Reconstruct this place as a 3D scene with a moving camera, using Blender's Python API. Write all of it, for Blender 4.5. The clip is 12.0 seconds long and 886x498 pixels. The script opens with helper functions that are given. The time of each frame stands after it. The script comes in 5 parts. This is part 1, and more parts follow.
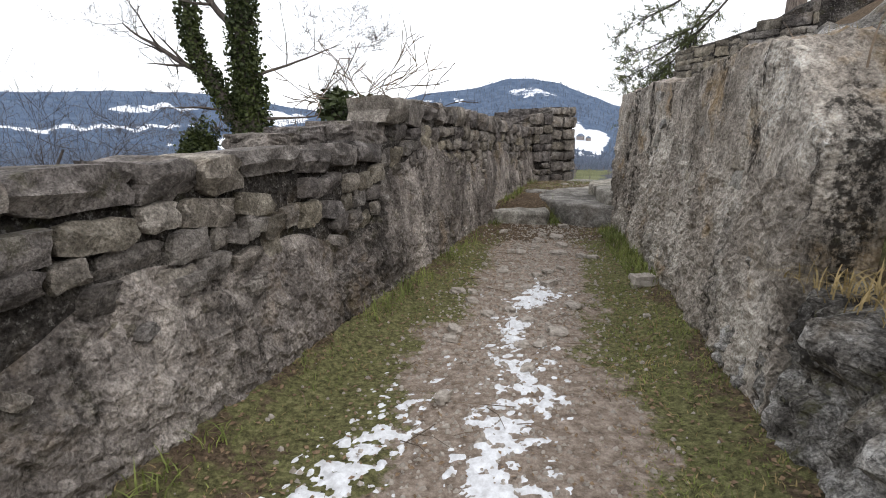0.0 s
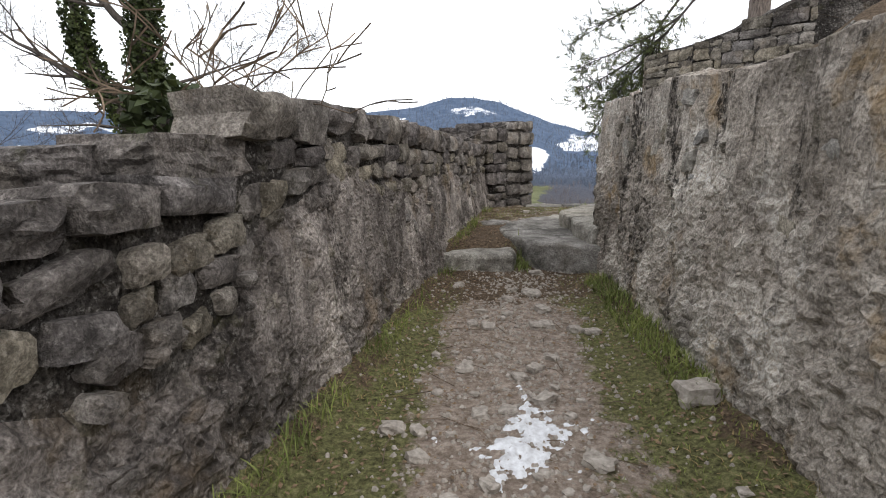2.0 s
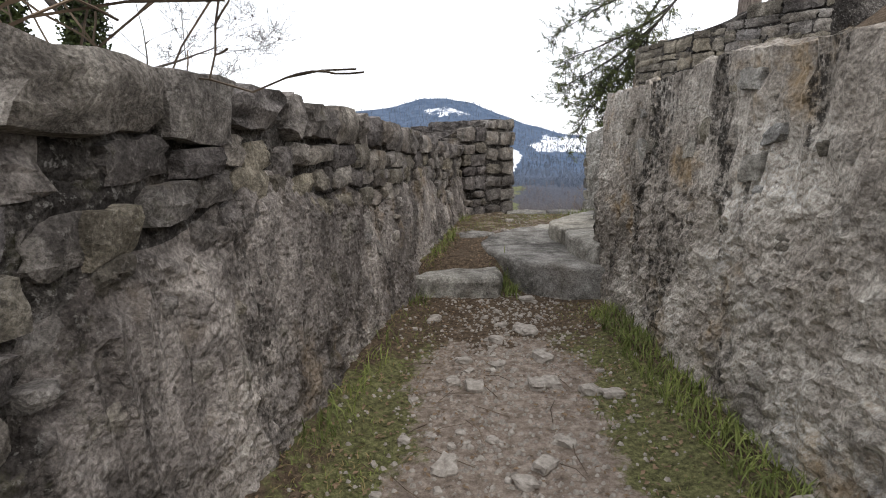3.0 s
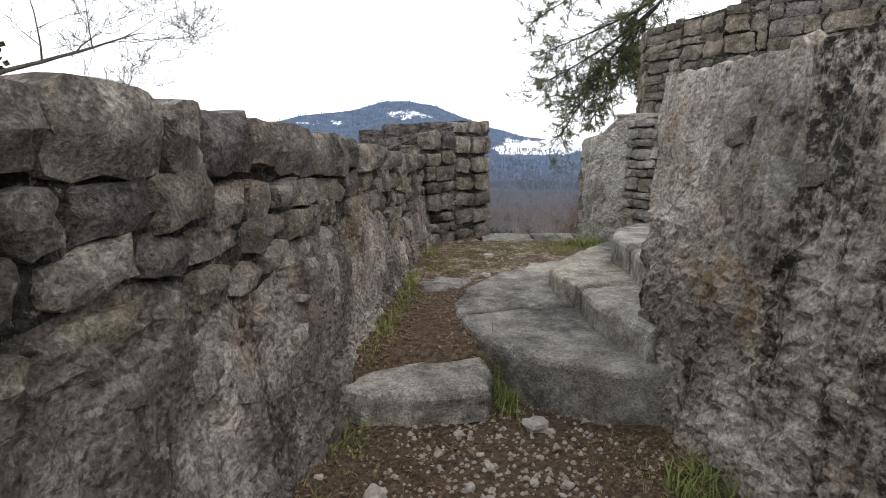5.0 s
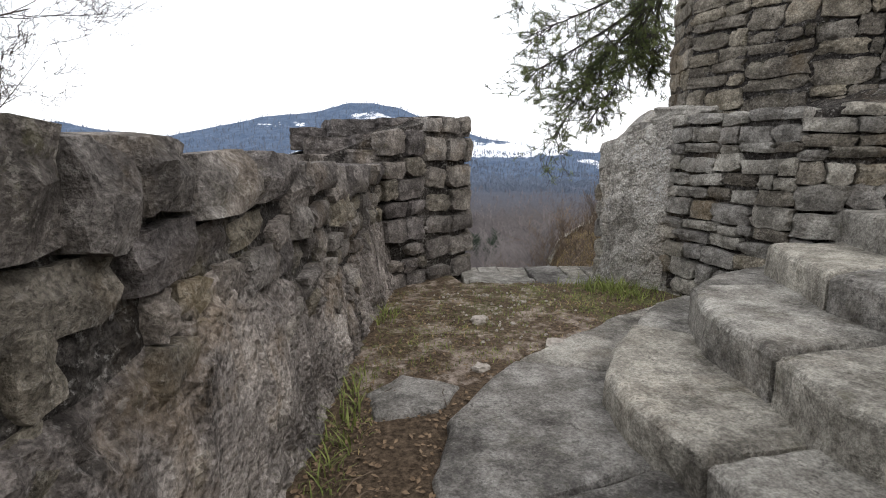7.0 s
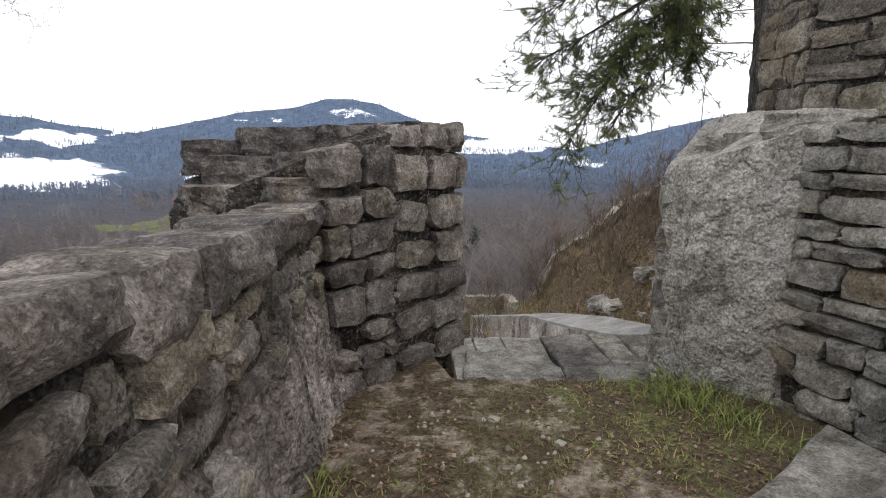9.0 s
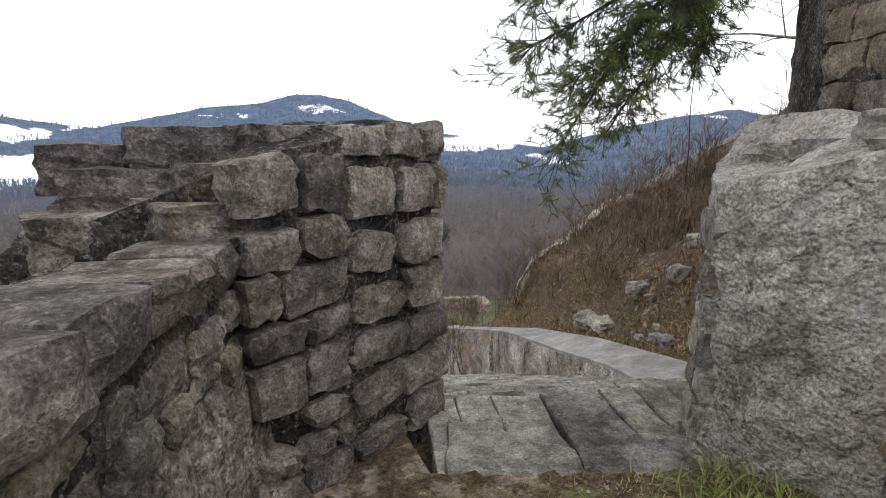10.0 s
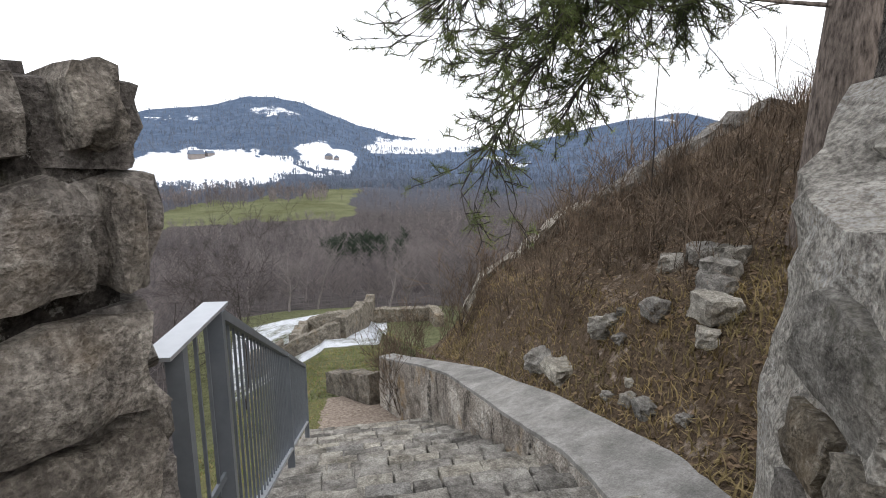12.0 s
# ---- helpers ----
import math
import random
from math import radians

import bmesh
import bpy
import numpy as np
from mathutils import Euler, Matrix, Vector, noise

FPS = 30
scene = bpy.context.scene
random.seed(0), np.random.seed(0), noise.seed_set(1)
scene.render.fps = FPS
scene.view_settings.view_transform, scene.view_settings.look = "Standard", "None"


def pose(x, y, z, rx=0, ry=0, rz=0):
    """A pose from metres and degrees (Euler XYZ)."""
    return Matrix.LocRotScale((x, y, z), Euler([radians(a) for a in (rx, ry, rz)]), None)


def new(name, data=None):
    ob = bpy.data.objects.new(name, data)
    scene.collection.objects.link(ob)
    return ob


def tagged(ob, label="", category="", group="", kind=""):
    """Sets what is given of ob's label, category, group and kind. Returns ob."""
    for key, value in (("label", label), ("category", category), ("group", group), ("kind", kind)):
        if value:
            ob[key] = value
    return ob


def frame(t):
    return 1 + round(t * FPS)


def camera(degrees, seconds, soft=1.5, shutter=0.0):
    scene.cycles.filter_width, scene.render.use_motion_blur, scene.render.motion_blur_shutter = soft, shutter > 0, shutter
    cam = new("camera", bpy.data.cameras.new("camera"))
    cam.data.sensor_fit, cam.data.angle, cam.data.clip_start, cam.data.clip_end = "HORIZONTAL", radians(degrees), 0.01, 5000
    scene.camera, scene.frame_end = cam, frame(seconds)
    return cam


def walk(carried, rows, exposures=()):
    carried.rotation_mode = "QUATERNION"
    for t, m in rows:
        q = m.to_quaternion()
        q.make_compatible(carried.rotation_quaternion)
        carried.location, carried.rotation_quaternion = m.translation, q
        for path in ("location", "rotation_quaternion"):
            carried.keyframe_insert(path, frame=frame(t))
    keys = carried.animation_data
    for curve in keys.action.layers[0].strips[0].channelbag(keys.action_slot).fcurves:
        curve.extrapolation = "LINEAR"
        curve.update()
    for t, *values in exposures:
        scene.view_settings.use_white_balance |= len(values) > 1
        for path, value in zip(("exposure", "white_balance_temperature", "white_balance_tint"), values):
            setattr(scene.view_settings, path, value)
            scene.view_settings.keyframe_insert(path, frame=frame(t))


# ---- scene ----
cam = camera(79.6, 12.0, 1.0)
METRES, EYE, TILT, LEAN, TURN = 12.4, 1.45, -13.0, 0.0, 0.0
ROWS = [
    (0.0, 0.0, 0.0, 0.0, 0.0, -0.0, -0.0),
    (0.5, 0.0016, 0.0396, 0.0106, -1.18, 1.04, 0.54),
    (1.0, 0.0018, 0.0802, 0.0174, -2.47, 1.68, 0.87),
    (1.5, 0.0043, 0.1199, 0.026, -4.14, 1.79, 1.29),
    (2.0, 0.0116, 0.1616, 0.0366, -5.73, 1.8, 1.82),
    (2.5, 0.0148, 0.205, 0.0454, -7.08, 1.79, 2.06),
    (3.0, 0.023, 0.2465, 0.0558, -8.45, 1.77, 2.41),
    (5.0, 0.0572, 0.4118, 0.1005, -12.21, 1.88, 3.3),
    (5.5, 0.0637, 0.4538, 0.1116, -13.29, 2.09, 3.4),
    (6.0, 0.0785, 0.4963, 0.1212, -14.38, 2.1, 3.74),
    (6.5, 0.0877, 0.5371, 0.1291, -15.07, 2.1, 3.84),
    (7.0, 0.0955, 0.5776, 0.1412, -15.87, 1.9, 3.87),
    (7.5, 0.1099, 0.6186, 0.1537, -16.48, 1.77, 4.1),
    (9.5, 0.1503, 0.7589, 0.2004, -19.28, 1.11, 4.4),
    (10.0, 0.1647, 0.7967, 0.2111, -21.17, 0.83, 4.71),
    (10.5, 0.1868, 0.8277, 0.2227, -22.85, 0.75, 5.16),
    (11.0, 0.2077, 0.8568, 0.2234, -24.12, 0.85, 5.4),
    (11.5, 0.2343, 0.8879, 0.2285, -25.16, 0.64, 5.62),
    (12.0, 0.2608, 0.9139, 0.2339, -25.55, 0.71, 5.72),
]
walk(cam, [(t, pose(0, 0, EYE, TILT, LEAN, TURN) @ pose(METRES * x, METRES * y, METRES * z, 90 + pitch, roll, yaw)) for t, x, y, z, yaw, pitch, roll in ROWS])

# ---- light ----
world = bpy.data.worlds.new("overcast")
scene.world = world
world.use_nodes = True
wn = world.node_tree.nodes
wl = world.node_tree.links
SUN_EL, SUN_AZ = 42.0, 150.0
sky = wn.new("ShaderNodeTexSky")
sky.sky_type, sky.sun_disc = "NISHITA", False
sky.sun_elevation, sky.sun_rotation = radians(SUN_EL), radians(SUN_AZ)
sky.dust_density, sky.air_density = 3.0, 1.0
scale_sky = wn.new("ShaderNodeVectorMath")
scale_sky.operation, scale_sky.inputs[3].default_value = "SCALE", 0.1
cloud = wn.new("ShaderNodeMix")
cloud.data_type = "RGBA"
cloud.inputs[0].default_value = 0.86
cloud.inputs[7].default_value = (1.0, 1.01, 1.05, 1)
wl.new(sky.outputs[0], scale_sky.inputs[0])
wl.new(scale_sky.outputs[0], cloud.inputs[6])
wl.new(cloud.outputs[2], wn["Background"].inputs[0])
wn["Background"].inputs[1].default_value = 1.78
sun = new("sun", bpy.data.lights.new("sun", "SUN"))
sun.data.energy, sun.data.angle, sun.data.color = 0.6, radians(25), (1, 0.96, 0.9)
sun.matrix_world = pose(0, 0, 30, 90 - SUN_EL, 0, 180 - SUN_AZ)


# ---- materials ----
def fbm(x, y, seed=0, octaves=4, scale=1.0):
    """Smooth value noise on arrays, about -1 to 1."""
    x, y = np.asarray(x, float) * scale + seed * 17.31, np.asarray(y, float) * scale - seed * 9.17
    total, amp, norm = 0.0, 1.0, 0.0
    for o in range(octaves):
        xi, yi = np.floor(x), np.floor(y)
        fx, fy = x - xi, y - yi
        fx, fy = fx * fx * (3 - 2 * fx), fy * fy * (3 - 2 * fy)

        def h(a, b):
            v = np.sin(a * 127.1 + b * 311.7 + seed * 74.7 + o * 13.3) * 43758.5453
            return v - np.floor(v)
        v = (h(xi, yi) * (1 - fx) + h(xi + 1, yi) * fx) * (1 - fy) + (h(xi, yi + 1) * (1 - fx) + h(xi + 1, yi + 1) * fx) * fy
        total, norm = total + amp * (2 * v - 1), norm + amp
        x, y, amp = x * 2.03 + 5.1, y * 2.03 + 1.7, amp * 0.5
    return total / norm


class Nodes:
    """A short hand for node materials."""

    def __init__(self, name, rough=0.9):
        self.m = bpy.data.materials.new(name)
        self.m.use_nodes = True
        self.t = self.m.node_tree
        self.b = self.t.nodes["Principled BSDF"]
        self.b.inputs["Roughness"].default_value = rough
        self.b.inputs["Specular IOR Level"].default_value = 0.06 if rough > 0.85 else 0.25
        geo = self.t.nodes.new("ShaderNodeNewGeometry")
        self.pos = geo.outputs["Position"]

    def link(self, a, b):
        self.t.links.new(a, b)

    def stretched(self, sx, sy, sz):
        n = self.t.nodes.new("ShaderNodeVectorMath")
        n.operation = "MULTIPLY"
        self.link(self.pos, n.inputs[0])
        n.inputs[1].default_value = (sx, sy, sz)
        return n.outputs[0]

    def noise(self, scale, detail=5, rough=0.6, vec=None):
        n = self.t.nodes.new("ShaderNodeTexNoise")
        self.link(vec or self.pos, n.inputs["Vector"])
        n.inputs["Scale"].default_value, n.inputs["Detail"].default_value, n.inputs["Roughness"].default_value = scale, detail, rough
        return n.outputs[0]

    def voronoi(self, scale, feature="F1", out=0):
        n = self.t.nodes.new("ShaderNodeTexVoronoi")
        n.feature = feature
        self.link(self.pos, n.inputs["Vector"])
        n.inputs["Scale"].default_value = scale
        return n.outputs[out]

    def ramp(self, fac, stops):
        n = self.t.nodes.new("ShaderNodeValToRGB")
        self.link(fac, n.inputs[0])
        e = n.color_ramp.elements
        while len(e) < len(stops):
            e.new(0.5)
        for el, (p, c) in zip(e, stops):
            el.position = p
            el.color = (*c, 1) if isinstance(c, tuple) else (c, c, c, 1)
        return n.outputs[0]

    def mix(self, fac, a, b, blend="MIX"):
        n = self.t.nodes.new("ShaderNodeMix")
        n.data_type, n.blend_type = "RGBA", blend
        for s, v in ((0, fac), (6, a), (7, b)):
            if isinstance(v, (int, float)):
                n.inputs[s].default_value = v if s == 0 else (v, v, v, 1)
            elif isinstance(v, tuple):
                n.inputs[s].default_value = (*v, 1)
            else:
                self.link(v, n.inputs[s])
        return n.outputs[2]

    def math(self, op, a, b=0.0):
        n = self.t.nodes.new("ShaderNodeMath")
        n.operation = op
        for s, v in ((0, a), (1, b)):
            if isinstance(v, (int, float)):
                n.inputs[s].default_value = v
            else:
                self.link(v, n.inputs[s])
        return n.outputs[0]

    def random(self):
        return self.t.nodes.new("ShaderNodeObjectInfo").outputs["Random"]

    def mask(self, name):
        n = self.t.nodes.new("ShaderNodeAttribute")
        n.attribute_name = name
        s = self.t.nodes.new("ShaderNodeSeparateColor")
        self.link(n.outputs["Color"], s.inputs[0])
        return s.outputs

    def done(self, colour, bump=None, strength=0.5, distance=0.02):
        if isinstance(colour, tuple):
            self.b.inputs["Base Color"].default_value = (*colour, 1)
        else:
            self.link(colour, self.b.inputs["Base Color"])
        if bump is not None:
            n = self.t.nodes.new("ShaderNodeBump")
            n.inputs["Strength"].default_value, n.inputs["Distance"].default_value = strength, distance
            self.link(bump, n.inputs["Height"])
            self.link(n.outputs[0], self.b.inputs["Normal"])
        return self.m


def masonry(name, low, mid, high, stain=0.5, ochre=0.2, moss=0.15, streak=0.0, varied=True, relief=0.02, grain=1.0, patch=2.6, rubble=0.0):
    n = Nodes(name, 0.93)
    c = n.ramp(n.noise(patch, 7, 0.66), [(0.36, low), (0.5, mid), (0.62, high)])
    pits = n.noise(75, 5, 0.7)
    c = n.mix(0.72 * grain, c, n.ramp(pits, [(0.39, 0.14), (0.5, 0.5), (0.61, 0.84)]), "OVERLAY")
    blot = n.noise(17, 6, 0.7)
    c = n.mix(0.45 * grain, c, n.ramp(blot, [(0.4, 0.2), (0.5, 0.5), (0.6, 0.8)]), "OVERLAY")
    c = n.mix(n.math("MULTIPLY", n.ramp(n.noise(1.7, 5, 0.65), [(0.56, 0.0), (0.66, 1.0)]), ochre), c, (0.36, 0.24, 0.11))
    c = n.mix(n.math("MULTIPLY", n.ramp(n.noise(1.5, 9, 0.78), [(0.5, 0.0), (0.6, 1.0)]), stain), c, (0.018, 0.016, 0.015))
    if streak:
        s = n.ramp(n.noise(1.0, 7, 0.7, n.stretched(2.3, 2.3, 0.45)), [(0.535, 0.0), (0.6, 1.0)])
        s = n.math("MULTIPLY", s, n.ramp(n.noise(21, 6, 0.75), [(0.42, 0.1), (0.54, 1.0)]))
        c = n.mix(n.math("MULTIPLY", s, streak), c, (0.018, 0.016, 0.014))
    c = n.mix(n.math("MULTIPLY", n.ramp(n.noise(4.7, 8, 0.75), [(0.57, 0.0), (0.64, 1.0)]), moss), c, (0.09, 0.09, 0.035))
    if rubble:
        warp = n.t.nodes.new("ShaderNodeVectorMath")
        warp.operation = "MULTIPLY_ADD"
        tex = n.t.nodes.new("ShaderNodeTexNoise")
        n.link(n.pos, tex.inputs["Vector"])
        tex.inputs["Scale"].default_value = 5.0
        n.link(tex.outputs["Color"], warp.inputs[0])
        warp.inputs[1].default_value = (0.22, 0.22, 0.22)
        n.link(n.pos, warp.inputs[2])
        cells, rims = n.t.nodes.new("ShaderNodeTexVoronoi"), n.t.nodes.new("ShaderNodeTexVoronoi")
        rims.feature = "DISTANCE_TO_EDGE"
        for k in (cells, rims):
            n.link(warp.outputs[0], k.inputs["Vector"])
            k.inputs["Scale"].default_value = 8.5
        tone = n.t.nodes.new("ShaderNodeSeparateColor")
        n.link(cells.outputs["Color"], tone.inputs[0])
        show = n.ramp(n.noise(2.2, 5, 0.7), [(0.42, 0.0), (0.58, 1.0)])
        c = n.mix(n.math("MULTIPLY", show, 0.75 * rubble), c, n.ramp(tone.outputs[0], [(0.0, 0.22), (0.5, 0.5), (1.0, 0.78)]), "OVERLAY")
        gapm = n.ramp(rims.outputs["Distance"], [(0.02, 1.0), (0.09, 0.0)])
        c = n.mix(n.math("MULTIPLY", n.math("MULTIPLY", gapm, show), 0.8 * rubble), c, (0.018, 0.016, 0.014))
    lich = n.ramp(n.noise(34, 6, 0.7), [(0.57, 0.0), (0.62, 1.0)])
    c = n.mix(n.math("MULTIPLY", lich, 0.3 * grain), c, (0.55, 0.53, 0.49))
    hole = n.ramp(n.noise(24, 7, 0.72), [(0.39, 1.0), (0.43, 0.0)])
    hole = n.math("MULTIPLY", hole, n.ramp(n.noise(3.3, 4), [(0.45, 0.25), (0.58, 1.0)]))
    c = n.mix(n.math("MULTIPLY", hole, 0.85 * grain), c, (0.018, 0.016, 0.015))
    if varied:
        r = n.random()
        c = n.mix(1.0, c, n.ramp(r, [(0.0, (0.72, 0.7, 0.7)), (0.5, (1.0, 0.98, 0.96)), (0.8, (1.22, 1.17, 1.08)), (1.0, (0.9, 0.9, 0.92))]), "MULTIPLY")
    height = n.math("ADD", n.math("ADD", n.noise(9, 5, 0.6), n.math("MULTIPLY", blot, 0.8)), n.math("MULTIPLY", pits, 0.35))
    if streak:
        height = n.math("ADD", height, n.math("MULTIPLY", n.ramp(n.voronoi(30), [(0.1, 1.0), (0.55, 0.0)]), 0.35))
    if rubble:
        height = n.math("ADD", height, n.math("MULTIPLY", n.math("MULTIPLY", n.ramp(rims.outputs["Distance"], [(0.0, 0.0), (0.16, 1.0)]), show), 0.9 * rubble))
    return n.done(c, height, 0.95, relief)


STONE = masonry("limestone", (0.135, 0.124, 0.114), (0.225, 0.208, 0.191), (0.35, 0.329, 0.303), 0.45, 0.15, 0.15, grain=0.72, patch=5.0, relief=0.045)
STONE_PALE = masonry("pale_limestone", (0.2, 0.191, 0.172), (0.315, 0.304, 0.278), (0.43, 0.418, 0.385), 0.55, 0.06, 0.22, grain=0.58, patch=5.0, relief=0.045)
STONE_DARK = masonry("weathered_limestone", (0.09, 0.083, 0.079), (0.17, 0.156, 0.148), (0.28, 0.258, 0.244), 0.5, 0.08, 0.35, grain=0.7, patch=5.0, relief=0.045)
STONE_WARM = masonry("warm_limestone", (0.125, 0.112, 0.092), (0.21, 0.192, 0.16), (0.31, 0.285, 0.24), 0.45, 0.2, 0.2, grain=0.72, patch=5.0, relief=0.045)
MORTAR = masonry("old_mortar", (0.03, 0.027, 0.025), (0.07, 0.063, 0.057), (0.15, 0.137, 0.124), 0.6, 0.1, 0.25, 0.25, False, 0.05)
RENDER_L = masonry("rough_lime_render", (0.115, 0.1, 0.091), (0.255, 0.226, 0.205), (0.48, 0.43, 0.388), 0.6, 0.25, 0.25, 0.8, False, 0.045, 0.65, 1.2, 0.35)
RENDER_R = masonry("weathered_render", (0.19, 0.166, 0.139), (0.38, 0.337, 0.29), (0.6, 0.553, 0.488), 0.45, 0.6, 0.2, 0.9, False, 0.04, 0.6, 1.1, 0.3)
ROCK = masonry("natural_rock", (0.08, 0.073, 0.066), (0.22, 0.207, 0.188), (0.52, 0.505, 0.48), 0.75, 0.2, 0.6, 0.0, False, 0.05, 0.9, 4.0, 0.3)
RENDER_P = masonry("pale_rough_render", (0.3, 0.28, 0.247), (0.46, 0.433, 0.387), (0.6, 0.57, 0.52), 0.3, 0.15, 0.06, 0.35, False, 0.05, 0.75, 3.0, 0.3)
CONCRETE = masonry("concrete_coping", (0.2, 0.195, 0.18), (0.26, 0.25, 0.235), (0.32, 0.31, 0.29), 0.25, 0.03, 0.12, 0, False, 0.006, 0.35)


def plain(name, low, high, scale=20.0, rough=0.8, metal=0.0, bump=0.3, stretch=None, varied=False):
    n = Nodes(name, rough)
    n.b.inputs["Metallic"].default_value = metal
    tex = n.noise(scale, 5, 0.65, n.stretched(*stretch) if stretch else None)
    c = n.ramp(tex, [(0.3, low), (0.7, high)])
    if varied:
        c = n.mix(1.0, c, n.ramp(n.noise(1.3, 3), [(0.35, (0.6, 0.62, 0.6)), (0.65, (1.25, 1.2, 1.1))]), "MULTIPLY")
    return n.done(c, tex, bump, 0.01)


BARK = plain("grey_bark", (0.05, 0.042, 0.036), (0.15, 0.13, 0.115), 12, 0.95, 0, 1.0, (1, 1, 0.25))
PINE_BARK = plain("pine_bark", (0.035, 0.028, 0.025), (0.3, 0.25, 0.215), 13, 0.95, 0, 1.0, (2.2, 2.2, 0.5))
TWIG = plain("dark_twig", (0.03, 0.026, 0.024), (0.075, 0.062, 0.055), 9)
STEM = plain("dead_stem", (0.04, 0.03, 0.025), (0.26, 0.2, 0.155), 5, 0.9, 0, 0.2, None, True)
DRYGRASS = plain("dry_grass", (0.15, 0.115, 0.06), (0.38, 0.3, 0.16), 2.5, 0.9, 0, 0.2, None, True)
GRASS = plain("grass_blade", (0.06, 0.085, 0.02), (0.27, 0.31, 0.1), 9, 0.8, 0, 0.1, None, True)
IVY = plain("ivy_leaf", (0.014, 0.024, 0.009), (0.075, 0.095, 0.03), 4, 0.6, 0, 0.1, None, True)
NEEDLE = plain("pine_needle", (0.06, 0.09, 0.04), (0.25, 0.29, 0.1), 4, 0.75, 0, 0.1, None, True)
LEAFDRY = plain("dead_leaf", (0.09, 0.058, 0.035), (0.3, 0.21, 0.13), 30)
PEBBLE = plain("pale_pebble", (0.2, 0.175, 0.15), (0.46, 0.42, 0.37), 30, 0.9)
SNOW = plain("old_snow", (0.45, 0.45, 0.46), (0.78, 0.8, 0.83), 25, 0.6)
STEEL = plain("grey_painted_steel", (0.14, 0.155, 0.175), (0.2, 0.215, 0.235), 8, 0.45, 0.3, 0.05)
STEEL_PALE = plain("galvanised_cap", (0.4, 0.42, 0.45), (0.5, 0.52, 0.55), 8, 0.35, 0.5, 0.05)
WOODS = plain("bare_woodland", (0.075, 0.069, 0.08), (0.28, 0.25, 0.26), 0.02, 0.95, 0, 0.1, None, True)
# bare trees far off; the blue-grey is distance haze mixed into the colour
HAZY_WOODS = plain("hazy_woodland", (0.115, 0.14, 0.185), (0.18, 0.21, 0.265), 0.01, 0.95, 0, 0.1)
HOUSE = plain("farmhouse_wall", (0.16, 0.14, 0.13), (0.3, 0.27, 0.25), 0.5)


def ground_material():
    n = Nodes("path_ground", 0.95)
    r, g, b = n.mask("zone")[:3]
    dirt = n.ramp(n.noise(14, 9, 0.78), [(0.34, (0.11, 0.084, 0.065)), (0.5, (0.275, 0.222, 0.18)), (0.66, (0.47, 0.4, 0.34))])
    pebble = n.ramp(n.voronoi(42), [(0.12, 1.0), (0.3, 0.0)])
    dirt = n.mix(n.math("MULTIPLY", pebble, n.ramp(n.noise(6, 3), [(0.5, 0.0), (0.6, 0.8)])), dirt, (0.36, 0.32, 0.28))
    turf = n.ramp(n.noise(26, 8, 0.8), [(0.36, (0.04, 0.038, 0.02)), (0.5, (0.13, 0.128, 0.058)), (0.64, (0.25, 0.24, 0.115))])
    litter = n.ramp(n.noise(30, 8, 0.8), [(0.34, (0.025, 0.019, 0.013)), (0.5, (0.1, 0.073, 0.05)), (0.68, (0.22, 0.165, 0.115))])
    ragged = n.noise(4, 8, 0.75)
    fg = n.ramp(n.math("ADD", g, n.math("MULTIPLY", n.math("SUBTRACT", ragged, 0.5), 1.9)), [(0.42, 0.0), (0.58, 1.0)])
    fb = n.ramp(n.math("ADD", b, n.math("MULTIPLY", n.math("SUBTRACT", ragged, 0.5), 1.9)), [(0.42, 0.0), (0.58, 1.0)])
    c = n.mix(fb, n.mix(fg, dirt, turf), litter)
    return n.done(c, n.math("ADD", n.noise(38, 6, 0.75), n.math("MULTIPLY", n.noise(9, 4), 0.8)), 1.0, 0.022)


def land_material():
    n = Nodes("valley_land", 1.0)
    r, g, b = n.mask("zone")[:3]
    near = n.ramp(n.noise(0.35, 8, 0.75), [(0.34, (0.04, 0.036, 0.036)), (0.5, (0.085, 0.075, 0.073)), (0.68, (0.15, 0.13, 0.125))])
    # woodland again, with the blue of aerial haze painted into its colour
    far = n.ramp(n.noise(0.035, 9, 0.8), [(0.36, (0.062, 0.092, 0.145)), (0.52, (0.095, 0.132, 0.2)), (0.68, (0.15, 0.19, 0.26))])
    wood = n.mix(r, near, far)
    field = n.mix(0.7, n.ramp(n.noise(0.03, 7, 0.7), [(0.35, (0.11, 0.115, 0.055)), (0.65, (0.19, 0.2, 0.11))]), n.ramp(n.noise(2.5, 8, 0.8), [(0.35, 0.2), (0.65, 0.75)]), "OVERLAY")
    edge = n.math("MULTIPLY", n.math("SUBTRACT", n.noise(0.02, 10, 0.82), 0.5), 1.5)
    c = n.mix(n.ramp(n.math("ADD", g, n.math("MULTIPLY", edge, 0.7)), [(0.45, 0.0), (0.55, 1.0)]), wood, field)
    c = n.mix(n.ramp(n.math("ADD", b, edge), [(0.46, 0.0), (0.56, 1.0)]), c, (0.8, 0.83, 0.88))
    return n.done(c, n.noise(0.2, 6, 0.8), 1.0, 3.0)


GROUND, LAND = ground_material(), land_material()


# ---- geometry helpers ----
def mesh_of(name, verts, faces, mat, smooth=False):
    me = bpy.data.meshes.new(name)
    me.from_pydata([tuple(v) for v in verts], [], [tuple(f) for f in faces])
    for m in (mat if isinstance(mat, (list, tuple)) else [mat]):
        me.materials.append(m)
    if smooth:
        me.polygons.foreach_set("use_smooth", [True] * len(me.polygons))
    me.update()
    return me


